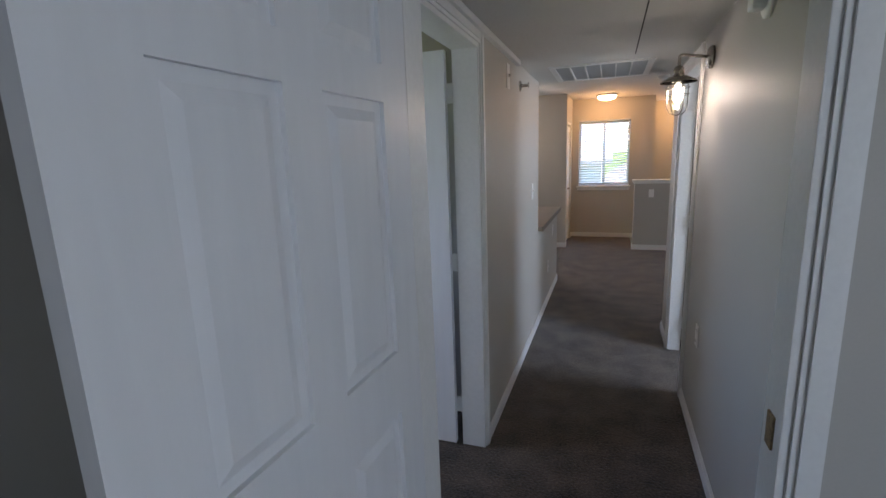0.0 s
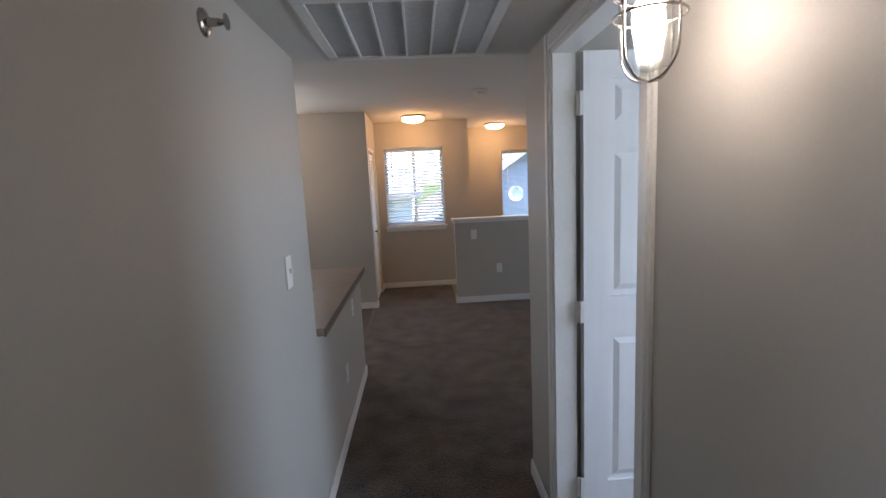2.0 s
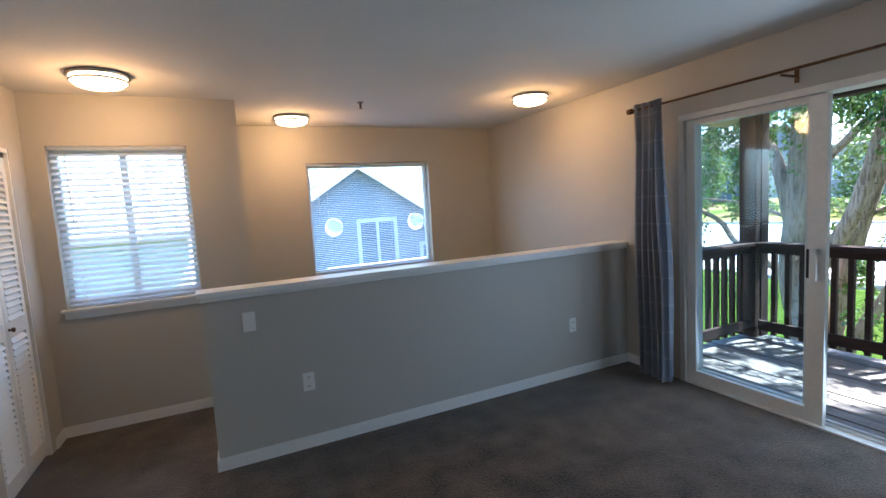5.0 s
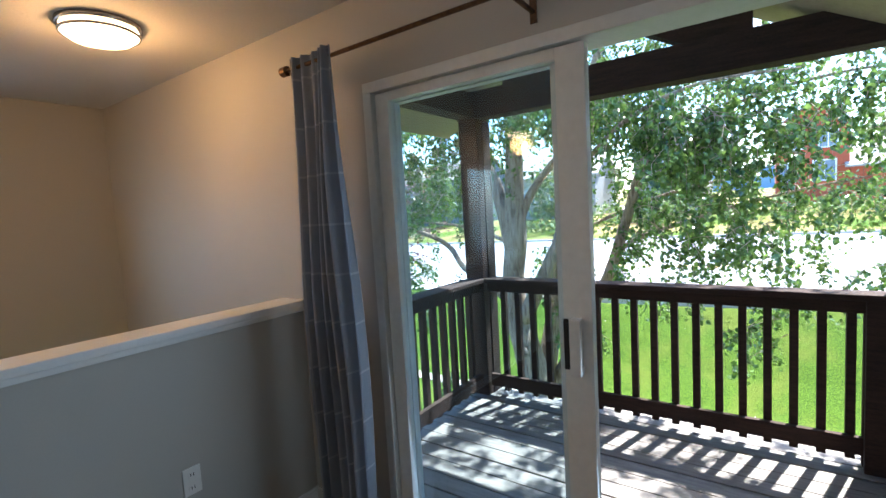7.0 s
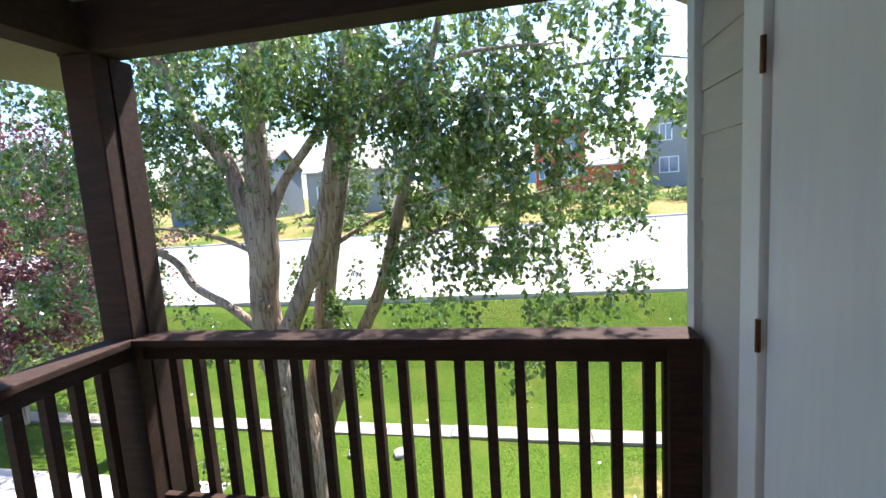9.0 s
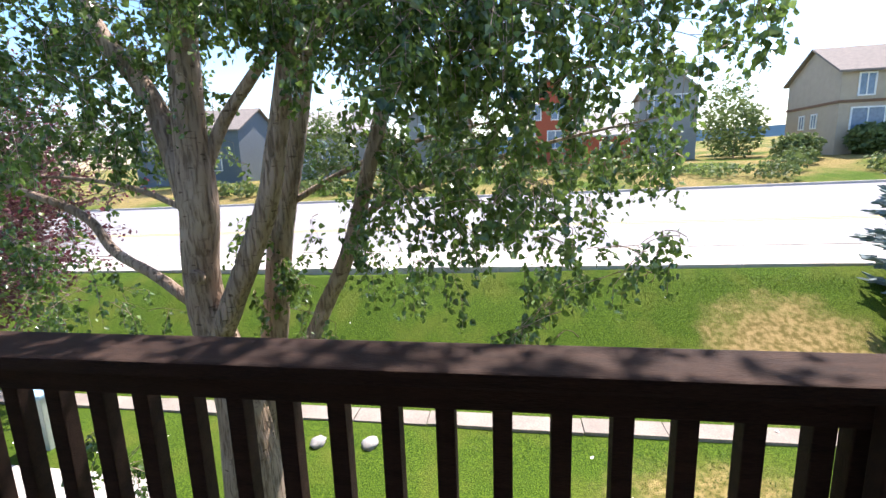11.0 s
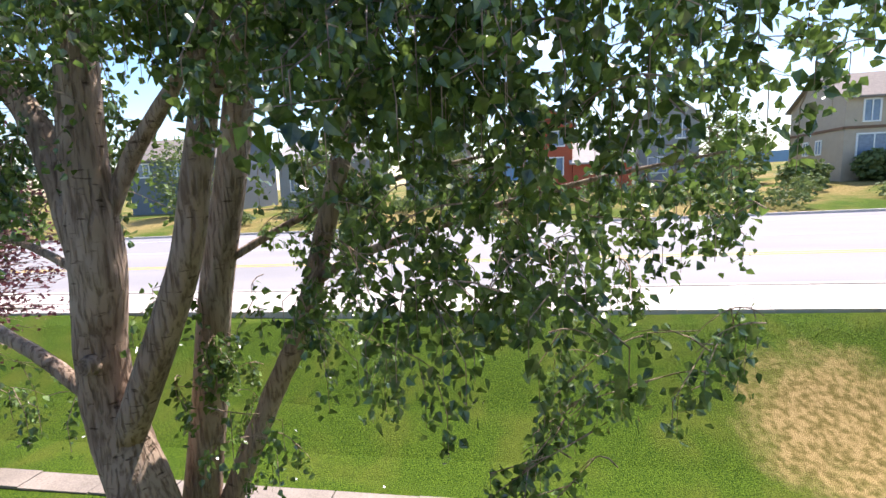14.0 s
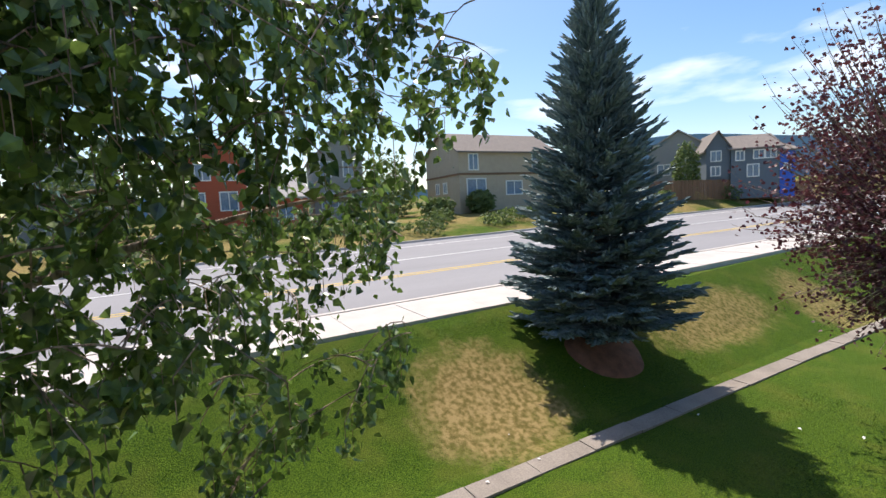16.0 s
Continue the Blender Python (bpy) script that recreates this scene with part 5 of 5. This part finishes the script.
for i in range(4):
    a = i * math.pi / 2 + 0.4
    ex, ey = math.cos(a), math.sin(a)
    part("cage_wire", tube(bmesh.new(), smooth_line([(cx + ex * r, cy + ey * r, z) for r, z in ((0.055, 1.87), (0.055, 1.77), (0.05, 1.735), (0.028, 1.712), (0.0, 1.705))], 4), 0.0022, 6), M_NICKEL, sc)
for z in (1.84, 1.805):
    ring = [(cx + 0.055 * math.cos(k * math.pi / 12), cy + 0.055 * math.sin(k * math.pi / 12), z) for k in range(25)]
    part("cage_ring", tube(bmesh.new(), ring, 0.0022, 6), M_NICKEL, sc)


def point(name, loc, power, colour, size=0.05):
    d = bpy.data.lights.new(name, "POINT")
    d.energy, d.color, d.shadow_soft_size = power, colour, size
    ob = new(name, d)
    ob.location = loc
    return ob


point("sconce_light", (cx, cy, 1.80), 0.85, (1.0, 0.86, 0.72), 0.03)

vent = thing("return_vent", (0.0, 3.63, ZH), "white steel return-air grille in the passage ceiling", "vent", kind="structure")
part("frame", boxes((-0.34, 3.28, ZH - 0.010, 0.34, 3.325, ZH), (-0.34, 3.935, ZH - 0.010, 0.34, 3.98, ZH), (-0.34, 3.325, ZH - 0.010, -0.30, 3.935, ZH), (0.30, 3.325, ZH - 0.010, 0.34, 3.935, ZH), bevel=0.003), M_TRIM, vent)
part("filter", boxes((-0.30, 3.325, ZH - 0.004, 0.30, 3.935, ZH - 0.001)), M_SCREEN, vent, "grey louvred filter face")
for i in range(5):
    x = -0.2 + i * 0.1
    part("slat", boxes((x - 0.004, 3.325, ZH - 0.018, x + 0.004, 3.935, ZH - 0.004)), M_TRIM, vent)
solid("trim_ceiling_edge", boxes((XL, 1.1, ZH - 0.03, XL + 0.03, 2.95, ZH), bevel=0.004), M_TRIM, "thin white moulding at the ceiling edge", "trim", "structure")
solid("ceiling_seam", boxes((0.205, 1.1, ZH - 0.0015, 0.211, 3.1, ZH + 0.01)), M_BLACK, "thin dark seam in the passage ceiling", "seam", "structure")
ah = thing("fire_alarm", (XR, 1.72, 2.0), "white round fire alarm sounder on the wall", "alarm")
part("base", lathe(bmesh.new(), (XR, 1.72, 2.0), ((0.062, 0), (0.062, -0.012), (0.055, -0.016)), 28, "x"), M_PLASTIC, ah, "", True)
part("strobe", boxes((XR - 0.06, 1.685, 1.965, XR - 0.016, 1.755, 2.05), bevel=0.012), M_PLASTIC, ah)
for nm, y0, z0 in (("wall_sprinkler", 3.08, 1.985),):
    s_ = thing(nm, (XL, y0, z0), "small chrome sidewall fire sprinkler", "sprinkler")
    part("escutcheon", lathe(bmesh.new(), (XL, y0, z0), ((0.035, 0), (0.033, 0.006), (0.015, 0.012)), 20, "x"), M_NICKEL, s_, "", True)
    part("head", lathe(bmesh.new(), (XL + 0.012, y0, z0), ((0.012, 0), (0.01, 0.025), (0.006, 0.04), (0.02, 0.044), (0.02, 0.047)), 14, "x"), M_NICKEL, s_)


def plate(name, pos, face, label, slots="outlet", w=0.072, h=0.117):
    """A wall plate; face is the axis it looks along."""
    x, y, z = pos
    p_ = thing(name, pos, label, "switch" if slots == "switch" else "outlet")
    sgn = -1 if face[0] == "-" else 1
    ax = face[1]

    def slab(du0, du1, dz0, dz1, d0, d1):
        a, b = sorted((sgn * d0, sgn * d1))
        return (x + du0, y + a, z + dz0, x + du1, y + b, z + dz1) if ax == "y" else (x + a, y + du0, z + dz0, x + b, y + du1, z + dz1)
    part("plate", boxes(slab(-w / 2, w / 2, -h / 2, h / 2, 0, 0.006), bevel=0.002), M_PLASTIC, p_)
    if slots == "outlet":
        for dz in (-0.028, 0.028):
            so = part("socket", boxes(slab(-0.017, 0.017, dz - 0.014, dz + 0.014, 0.006, 0.008)), M_PLASTIC, p_)
            for du in (-0.008, 0.004):
                part("slot", boxes(slab(du, du + 0.003, dz - 0.006, dz + 0.006, 0.008, 0.0085)), M_BLACK, so)
    elif slots == "switch":
        part("toggle", boxes(slab(-0.005, 0.005, -0.004, 0.012, 0.006, 0.018)), M_PLASTIC, p_)
    return p_


plate("light_switch", (XL, 3.592, 1.245), "+x", "white light switch plate on the wall", "switch", h=0.125)
plate("thermostat_plate", (XL, 2.68, 1.99), "+x", "white wall sensor plate near the ceiling", "switch", 0.08, 0.14)
plate("wall_outlet", (XR, 2.48, 0.56), "-x", "white outlet plate low on the wall")
plate("wall_outlet", (-0.5, 4.65, 0.38), "+x", "white outlet plate under the counter")
plate("light_switch", (0.69, YD, 0.88), "-y", "white blank plate on the half wall", "switch", 0.072, 0.12)
plate("wall_outlet", (1.005, YD, 0.435), "-y", "white outlet plate on the half wall")
plate("wall_outlet", (3.17, YD, 0.438), "-y", "white outlet plate on the half wall")
plate("wall_outlet", (-0.98, YD, 0.436), "-y", "white outlet plate on the dining wall")
plate("wall_outlet", (-0.5, 5.05, 0.70), "+x", "white outlet plate under the counter edge")

# ---- peninsula ----
def plate_with_hole(outer, hole, z0, z1):
    bm = bmesh.new()
    rings = []
    for z in (z0, z1):
        for x0, y0, x1, y1 in (outer, hole):
            rings.append([bm.verts.new((x, y, z)) for x, y in ((x0, y0), (x1, y0), (x1, y1), (x0, y1))])
    ol, hl, oh, hh = rings
    for k in range(4):
        j = (k + 1) % 4
        for q in ((oh[k], oh[j], hh[j], hh[k]), (ol[j], ol[k], hl[k], hl[j]), (ol[k], ol[j], oh[j], oh[k]), (hl[j], hl[k], hh[k], hh[j])):
            bm.faces.new(q)
    bmesh.ops.recalc_face_normals(bm, faces=bm.faces)
    return bm



wall("wall_peninsula", "y", -0.62, XL, 3.95, 5.53, 0, 0.86, label="painted knee wall under the kitchen counter")
cab_ = thing("base_cabinet", (-0.95, 4.7, 0), "painted base cabinet under the counter", "cabinet")
part("body", boxes((-1.22, 3.96, 0.1, -0.625, 5.48, 0.86)), M_TRIM, cab_)
part("toe_kick", boxes((-1.16, 3.96, 0, -0.625, 5.48, 0.1)), M_BLACK, cab_)
ctr = thing("counter_top", (-0.87, 4.75, 0.86), "brown laminate peninsula worktop with a dark edge", "worktop")
part("top", plate_with_hole((-1.27, 3.955, -0.465, 5.57), (-1.165, 4.055, -0.785, 4.795), 0.862, 0.90), M_COUNTER, ctr)
part("edge", boxes((-0.465, 3.955, 0.858, -0.458, 5.577, 0.899), (-1.27, 5.57, 0.858, -0.465, 5.577, 0.899)), M_COUNTER_EDGE, ctr, "dark wood-grain edge band")
snk = thing("kitchen_sink", (-0.95, 4.43, 0.9), "stainless steel kitchen sink set in the counter", "sink")
bm = boxes((-1.19, 4.78, 0.896, -0.70, 4.815, 0.908), (-1.19, 4.035, 0.896, -0.70, 4.07, 0.908), (-0.80, 4.07, 0.896, -0.70, 4.78, 0.906), (-1.19, 4.07, 0.896, -1.15, 4.78, 0.908), bevel=0.004)
part("rim", bm, M_STEEL, snk)
part("basin", boxes((-1.15, 4.07, 0.70, -0.80, 4.78, 0.705), (-1.155, 4.065, 0.70, -1.15, 4.785, 0.9), (-0.80, 4.065, 0.70, -0.795, 4.785, 0.9), (-1.15, 4.065, 0.70, -0.80, 4.07, 0.9), (-1.15, 4.78, 0.70, -0.80, 4.785, 0.9)), M_STEEL, snk)
fc = thing("faucet", (-0.75, 4.45, 0.906), "oil-rubbed bronze kitchen faucet on the sink rim", "faucet")
part("base", boxes((-0.785, 4.30, 0.906, -0.715, 4.60, 0.93), bevel=0.01), M_BRONZE, fc)
part("spout", tube(bmesh.new(), smooth_line(((-0.765, 4.50, 0.92), (-0.765, 4.50, 0.97), (-0.775, 4.51, 1.0), (-0.80, 4.525, 1.02), (-0.84, 4.545, 1.015), (-0.87, 4.56, 0.985))), [0.018] * 12 + [0.015] * 19, 14), M_BRONZE, fc, "", True)
part("lever", tube(bmesh.new(), ((-0.75, 4.36, 0.93), (-0.75, 4.33, 0.97), (-0.76, 4.24, 1.0)), (0.018, 0.014, 0.009), 10), M_BRONZE, fc, "", True)


# ---- ceiling lamps ----
def flush_lamp(x, y):
    f = thing("ceiling_lamp", (x, y, ZC), "round flush ceiling lamp with frosted glass, lit warm", "ceiling lamp", "flush ceiling lamps")
    part("pan", lathe(bmesh.new(), (x, y, ZC), ((0.165, 0.0), (0.165, -0.02), (0.158, -0.022)), 32), M_NICKEL, f, "", True)
    part("shade", lathe(bmesh.new(), (x, y, ZC), ((0.15, -0.022), (0.148, -0.05), (0.12, -0.072), (0.06, -0.088), (0.005, -0.092)), 32), M_LAMP, f, "glowing frosted glass", True)
    part("ring", lathe(bmesh.new(), (x, y, ZC), ((0.156, -0.040), (0.158, -0.046), (0.156, -0.052), (0.150, -0.052), (0.150, -0.040)), 32), M_NICKEL, f, "", True)
    point("ceiling_lamp_light", (x, y, ZC - 0.17), 2.1, (1.0, 0.50, 0.17), 0.12)


for x, y in ((0.0, 8.15), (1.29, 9.32), (3.21, 8.11)):
    flush_lamp(x, y)
sm = thing("smoke_detector", (0.68, 6.53, ZC), "white round smoke detector on the ceiling", "smoke detector")
part("base", lathe(bmesh.new(), (0.68, 6.53, ZC), ((0.072, 0), (0.072, -0.012), (0.066, -0.02), (0.056, -0.022), (0.056, -0.036), (0.02, -0.044)), 28), M_PLASTIC, sm, "", True)
sk = thing("ceiling_sprinkler", (1.78, 8.62, ZC), "small brass ceiling sprinkler head", "sprinkler")
part("head", lathe(bmesh.new(), (1.78, 8.62, ZC), ((0.03, 0), (0.028, -0.006), (0.011, -0.01), (0.011, -0.035), (0.005, -0.05), (0.018, -0.053), (0.018, -0.056)), 16), M_BRONZE, sk)

# ---- chandelier ----
chx, chy = -2.05, 6.70
ch = thing("chandelier", (chx, chy, ZC), "brushed nickel chandelier with frosted glass shades, lit", "chandelier")
part("canopy", lathe(bmesh.new(), (chx, chy, ZC), ((0.075, 0), (0.072, -0.012), (0.05, -0.026), (0.01, -0.034)), 24), M_NICKEL, ch, "", True)
for i in range(15):
    z = ZC - 0.035 - i * 0.031
    loop = []
    for k in range(11):
        a = 2 * math.pi * k / 10
        u, v = 0.009 * math.cos(a), 0.021 * math.sin(a)
        loop.append((chx + (u if i % 2 else 0), chy + (0 if i % 2 else u), z - 0.016 + v))
    part("chain_link", tube(bmesh.new(), loop, 0.0022, 5), M_NICKEL, ch)
zh = 2.02
part("hub", lathe(bmesh.new(), (chx, chy, zh), ((0.018, 0.05), (0.055, 0.04), (0.06, 0.0), (0.045, -0.02), (0.02, -0.03)), 20), M_NICKEL, ch, "", True)
M_SHADE = glowing("shade_glass", (1.0, 0.97, 0.93), 1.5)
for i in range(4):
    a = radians(20 + 90 * i)
    ex, ey = math.cos(a), math.sin(a)
    part("rod", tube(bmesh.new(), ((chx + ex * 0.03, chy + ey * 0.03, zh - 0.02), (chx + ex * 0.12, chy + ey * 0.12, 1.575)), 0.006, 8), M_NICKEL, ch)
    arm = part("arm", tube(bmesh.new(), smooth_line([(chx + ex * r, chy + ey * r, z) for r, z in ((0.0, 1.54), (0.09, 1.548), (0.17, 1.575), (0.23, 1.61))]), 0.010, 8), M_BRONZE, ch)
    part("cup", lathe(bmesh.new(), (chx + ex * 0.205, chy + ey * 0.205, 1.60), ((0.012, 0), (0.014, 0.02), (0.036, 0.05), (0.036, 0.056)), 16), M_BRONZE, arm, "", True)
    part("shade", lathe(bmesh.new(), (chx + ex * 0.205, chy + ey * 0.205, 1.655), ((0.03, 0.0), (0.058, 0.04), (0.07, 0.09), (0.074, 0.15), (0.07, 0.15), (0.066, 0.09), (0.025, 0.01)), 24), M_SHADE, arm, "frosted white glass shade", True)
point("chandelier_light", (chx, chy, 1.98), 2.9, (1.0, 0.68, 0.42), 0.15)


# ---- windows and blinds ----
def shared(name, mesh, parent, m):
    ob = new(name, mesh)
    ob.parent = parent
    ob.matrix_basis = m
    return ob


def window(name, x0, x1, z0, z1, y, label, mullion=0.5, sill=True):
    """A vinyl window in a wall whose room face is at y, with sill, apron and glass."""
    wo = thing(name, ((x0 + x1) / 2, y, z0), label, "window", kind="structure")
    yo = y + 0.085
    part("window_frame", boxes((x0, yo, z0, x0 + 0.04, yo + 0.05, z1), (x1 - 0.04, yo, z0, x1, yo + 0.05, z1), (x0 + 0.04, yo, z0, x1 - 0.04, yo + 0.05, z0 + 0.045), (x0 + 0.04, yo, z1 - 0.045, x1 - 0.04, yo + 0.05, z1), bevel=0.003), M_VINYLFRAME, wo)
    xm = lerp(x0, x1, mullion)
    if mullion:
        part("mullion", boxes((xm - 0.022, yo + 0.002, z0 + 0.045, xm + 0.022, yo + 0.048, z1 - 0.045), bevel=0.003), M_VINYLFRAME, wo)
    for a, b in ((x0 + 0.04, xm - 0.022), (xm + 0.022, x1 - 0.04)) if mullion else ((x0 + 0.04, x1 - 0.04),):
        gl = part("pane", boxes((a, yo + 0.022, z0 + 0.045, b, yo + 0.028, z1 - 0.045)), M_GLASS, wo)
        gl.visible_shadow = False
    if sill:
        part("window_sill", boxes((x0 - 0.03, y - 0.035, z0 - 0.024, x1 + 0.03, y + 0.085, z0 - 0.001), bevel=0.005), M_TRIM, wo)
        part("apron", boxes((x0 - 0.015, y - 0.016, z0 - 0.075, x1 + 0.015, y, z0 - 0.024), bevel=0.004), M_TRIM, wo)
    return wo


window("window_entry", -0.46, 0.40, 0.93, 2.08, YW, "white vinyl entry window with sill")
window("window_stairs", 1.47, 2.92, 0.80, 2.04, YF, "wide white window above the stairs", 0)
window("window_dining", -2.70, -1.58, 1.17, 2.06, YD, "white sliding dining window with deep sill", 0.55)


def blind(x0, x1, z0, z1, y, pitch, width, tilt, label, thick=0.003, head=0.045):
    bl = thing("window_blind", ((x0 + x1) / 2, y, z1), label, "blind")
    part("headrail", boxes((x0, y - 0.02, z1 - head, x1, y + 0.03, z1), bevel=0.004), M_SLAT, bl)
    bm = boxes((-(x1 - x0) / 2 + 0.006, -width / 2, -thick / 2, (x1 - x0) / 2 - 0.006, width / 2, thick / 2))
    mesh = finish("slat", bm, M_SLAT)
    k = int((z1 - head - z0 - 0.02) / pitch)
    for i in range(k):
        z = z1 - head - 0.012 - (i + 0.5) * pitch
        shared("slat", mesh, bl, pose(0, 0.004, z - z1, tilt + 1.5 * math.sin(i * 1.7), 0, 0.25 * math.sin(i * 2.3)))
    part("bottom_rail", boxes((x0 + 0.006, y - 0.018, z0, x1 - 0.006, y + 0.026, z0 + 0.018), bevel=0.003), M_SLAT, bl)
    for u in (0.14, 0.86):
        xx = lerp(x0, x1, u)
        part("cord", boxes((xx - 0.0012, y - 0.03, z0, xx + 0.0012, y - 0.028, z1 - head)), M_PLASTIC, bl)
    part("wand", tube(bmesh.new(), ((x0 + 0.1, y - 0.034, z1 - 0.04), (x0 + 0.105, y - 0.036, z1 - 0.55)), 0.004, 6), M_PLASTIC, bl)
    return bl


blind(-0.455, 0.395, 0.935, 2.10, YW + 0.03, 0.043, 0.05, 27, "white faux-wood slat blind, lowered and half open")
blind(1.475, 2.915, 0.81, 2.035, YF + 0.045, 0.021, 0.024, 8, "white mini blind lowered with open slats", 0.0012, 0.025)
hb = thing("window_blind", (-2.14, YD + 0.03, 2.06), "white blind drawn up under the window head", "blind")
part("headrail", boxes((-2.70, YD - 0.012, 1.985, -1.58, YD + 0.06, 2.058), bevel=0.006), M_SLAT, hb)
for i in range(6):
    part("slat", boxes((-2.68, YD + 0.0, 1.945 + i * 0.0062, -1.60, YD + 0.05, 1.9485 + i * 0.0062)), M_SLAT, hb)

# ---- bifold louvre door ----
bf = thing("door_bifold", (-0.6, 8.1, 0), "white louvred bifold closet door, slightly folded", "closet door", kind="structure")
bmf = boxes((-0.66, 7.76, 0, -0.583, 7.775, 2.03), (-0.66, 8.445, 0, -0.583, 8.46, 2.03), (-0.66, 7.775, 2.0, -0.583, 8.445, 2.03))
part("frame", bmf, M_TRIM, bf)
part("head_track", boxes((-0.63, 7.775, 1.975, -0.60, 8.445, 2.0)), M_BRONZE, bf)
lou = finish("louvre", boxes((-0.005, -0.115, -0.028, 0.005, 0.115, 0.028)), M_TRIM)
for j, (ya, yb) in enumerate(((7.78, 8.108), (8.112, 8.44))):
    x = -0.615
    lf = part("leaf", boxes((x - 0.014, ya, 0.02, x + 0.014, ya + 0.05, 1.97), (x - 0.014, yb - 0.05, 0.02, x + 0.014, yb, 1.97), (x - 0.014, ya + 0.05, 0.02, x + 0.014, yb - 0.05, 0.13), (x - 0.014, ya + 0.05, 0.88, x + 0.014, yb - 0.05, 0.98), (x - 0.014, ya + 0.05, 1.88, x + 0.014, yb - 0.05, 1.97), bevel=0.002), M_TRIM, bf)
    for lo, hi in ((0.13, 0.88), (0.98, 1.88)):
        k = int((hi - lo) / 0.038)
        for i in range(k):
            shared("louvre", lou, lf, pose(x + 0.6, (ya + yb) / 2 - 8.1, lo + (i + 0.5) * (hi - lo) / k, 0, -38, 0))
    if j == 1:
        part("knob", lathe(bmesh.new(), (x + 0.014, ya + 0.03, 0.93), ((0.008, 0), (0.007, 0.012), (0.015, 0.02), (0.012, 0.03), (0.003, 0.032)), 14, "x"), M_BRONZE, lf)

# ---- curtain and rod ----
cr = thing("curtain_rod", (XS - 0.16, 6.3, 2.16), "dark bronze curtain rod on brackets", "curtain rod")
XRD, ZRD = XS - 0.16, 2.16
part("rod", tube(bmesh.new(), ((XRD, 7.355, ZRD), (XRD, 4.9, ZRD + 0.01)), 0.009, 12), M_BRONZE, cr)
part("finial", lathe(bmesh.new(), (XRD, 7.355, ZRD), ((0.012, 0), (0.022, 0.005), (0.022, 0.04), (0.014, 0.046)), 14, "y"), M_BRONZE, cr)
for y in (7.345, 6.26, 4.95):
    part("bracket", boxes((XRD, y - 0.006, ZRD - 0.02, XS, y + 0.006, ZRD - 0.008), (XS - 0.006, y - 0.012, ZRD - 0.05, XS, y + 0.012, ZRD + 0.03)), M_BRONZE, cr)
m, nt, p = shader("plaid_cloth")
n, l = nt.nodes, nt.links
co = n.new("ShaderNodeTexCoord")
sx = n.new("ShaderNodeSeparateXYZ")
l.new(co.outputs["UV"], sx.inputs[0])


def lines_at(v, period, width):
    f = math_node("FRACT", math_node("DIVIDE", v, period), 0.0)
    return math_node("LESS_THAN", f, width)


pl = math_node("MAXIMUM", lines_at(sx.outputs[0], 0.155, 0.05), lines_at(sx.outputs[1], 0.21, 0.045))
band = lines_at(sx.outputs[0], 0.31, 0.5)
base = mix_node(band, (0.38, 0.42, 0.48), (0.50, 0.52, 0.56))
wv = n.new("ShaderNodeTexNoise")
wv.inputs["Scale"].default_value = 220
l.new(co.outputs["UV"], wv.inputs[0])
base = mix_node(range_node(wv.outputs[0], 0.3, 0.7), base, (0.54, 0.55, 0.57))
l.new(mix_node(pl, base, (0.80, 0.80, 0.79)), p.inputs["Base Color"])
p.inputs["Roughness"].default_value = 0.9
tl = n.new("ShaderNodeBsdfTranslucent")
tl.inputs[0].default_value = (0.40, 0.46, 0.58, 1)
ms = n.new("ShaderNodeMixShader")
ms.inputs[0].default_value = 0.4
l.new(p.outputs[0], ms.inputs[1])
l.new(tl.outputs[0], ms.inputs[2])
l.new(ms.outputs[0], n["Material Output"].inputs[0])
bm = bmesh.new()
uvl = bm.loops.layers.uv.new("UVMap")
NU, NV = 72, 30
gridv = []
for j in range(NV + 1):
    f = j / NV
    z = lerp(2.20, 0.03, f)
    row = []
    for i in range(NU + 1):
        u = i / NU
        amp = lerp(0.018, 0.05, min(1, f * 2.2)) * (0.8 + 0.3 * math.sin(u * 9))
        y = 7.325 - u * lerp(0.27, 0.31, f) + 0.012 * math.sin(f * 5 + u * 8)
        x = XRD - 0.012 + amp * math.sin(u * 2 * math.pi * 5.5 + 0.6 * math.sin(f * 3)) + 0.012 * math.sin(f * 7 + u * 4)
        row.append((bm.verts.new((x, y, z)), (u * 1.15, z)))
    gridv.append(row)
for a, b in zip(gridv, gridv[1:]):
    for i in range(NU):
        q = (a[i], a[i + 1], b[i + 1], b[i])
        f_ = bm.faces.new([v[0] for v in q])
        for lp, v in zip(f_.loops, q):
            lp[uvl].uv = v[1]
bmesh.ops.solidify(bm, geom=bm.faces[:], thickness=0.003)
ct = thing("curtain", (XRD, 7.25, 0.03), "grey-blue plaid curtain panel bunched to one end", "curtain")
part("cloth", bm, m, ct, "", True)

# ---- dining floor planks ----
vf = thing("floor_dining", (-2.5, 6.0, 0), "dark wood-look vinyl plank floor", "floor", kind="structure")
part("underlay", boxes((-4.4, 3.95, -0.2, -0.62, YD, -0.012)), M_BLACK, vf)
pk = 0
for i in range(26):
    x = -4.39 + i * 0.1505
    y = 3.95 - 0.9 * ((i * 37) % 10) / 10
    while y < YD:
        a, b = max(3.95, y), min(YD, y + 0.915)
        if b - a > 0.02 and x + 0.149 > -1.9 and pk < 260:
            part("plank", boxes((x, a, -0.012, min(x + 0.149, -0.6005), b - 0.0015, 0.0)), M_VINYL, vf)
            pk += 1
        elif b - a > 0.02:
            part("plank", boxes((x, a, -0.012, x + 0.149, b - 0.0015, 0.0)), M_VINYL, vf)
        y += 0.915
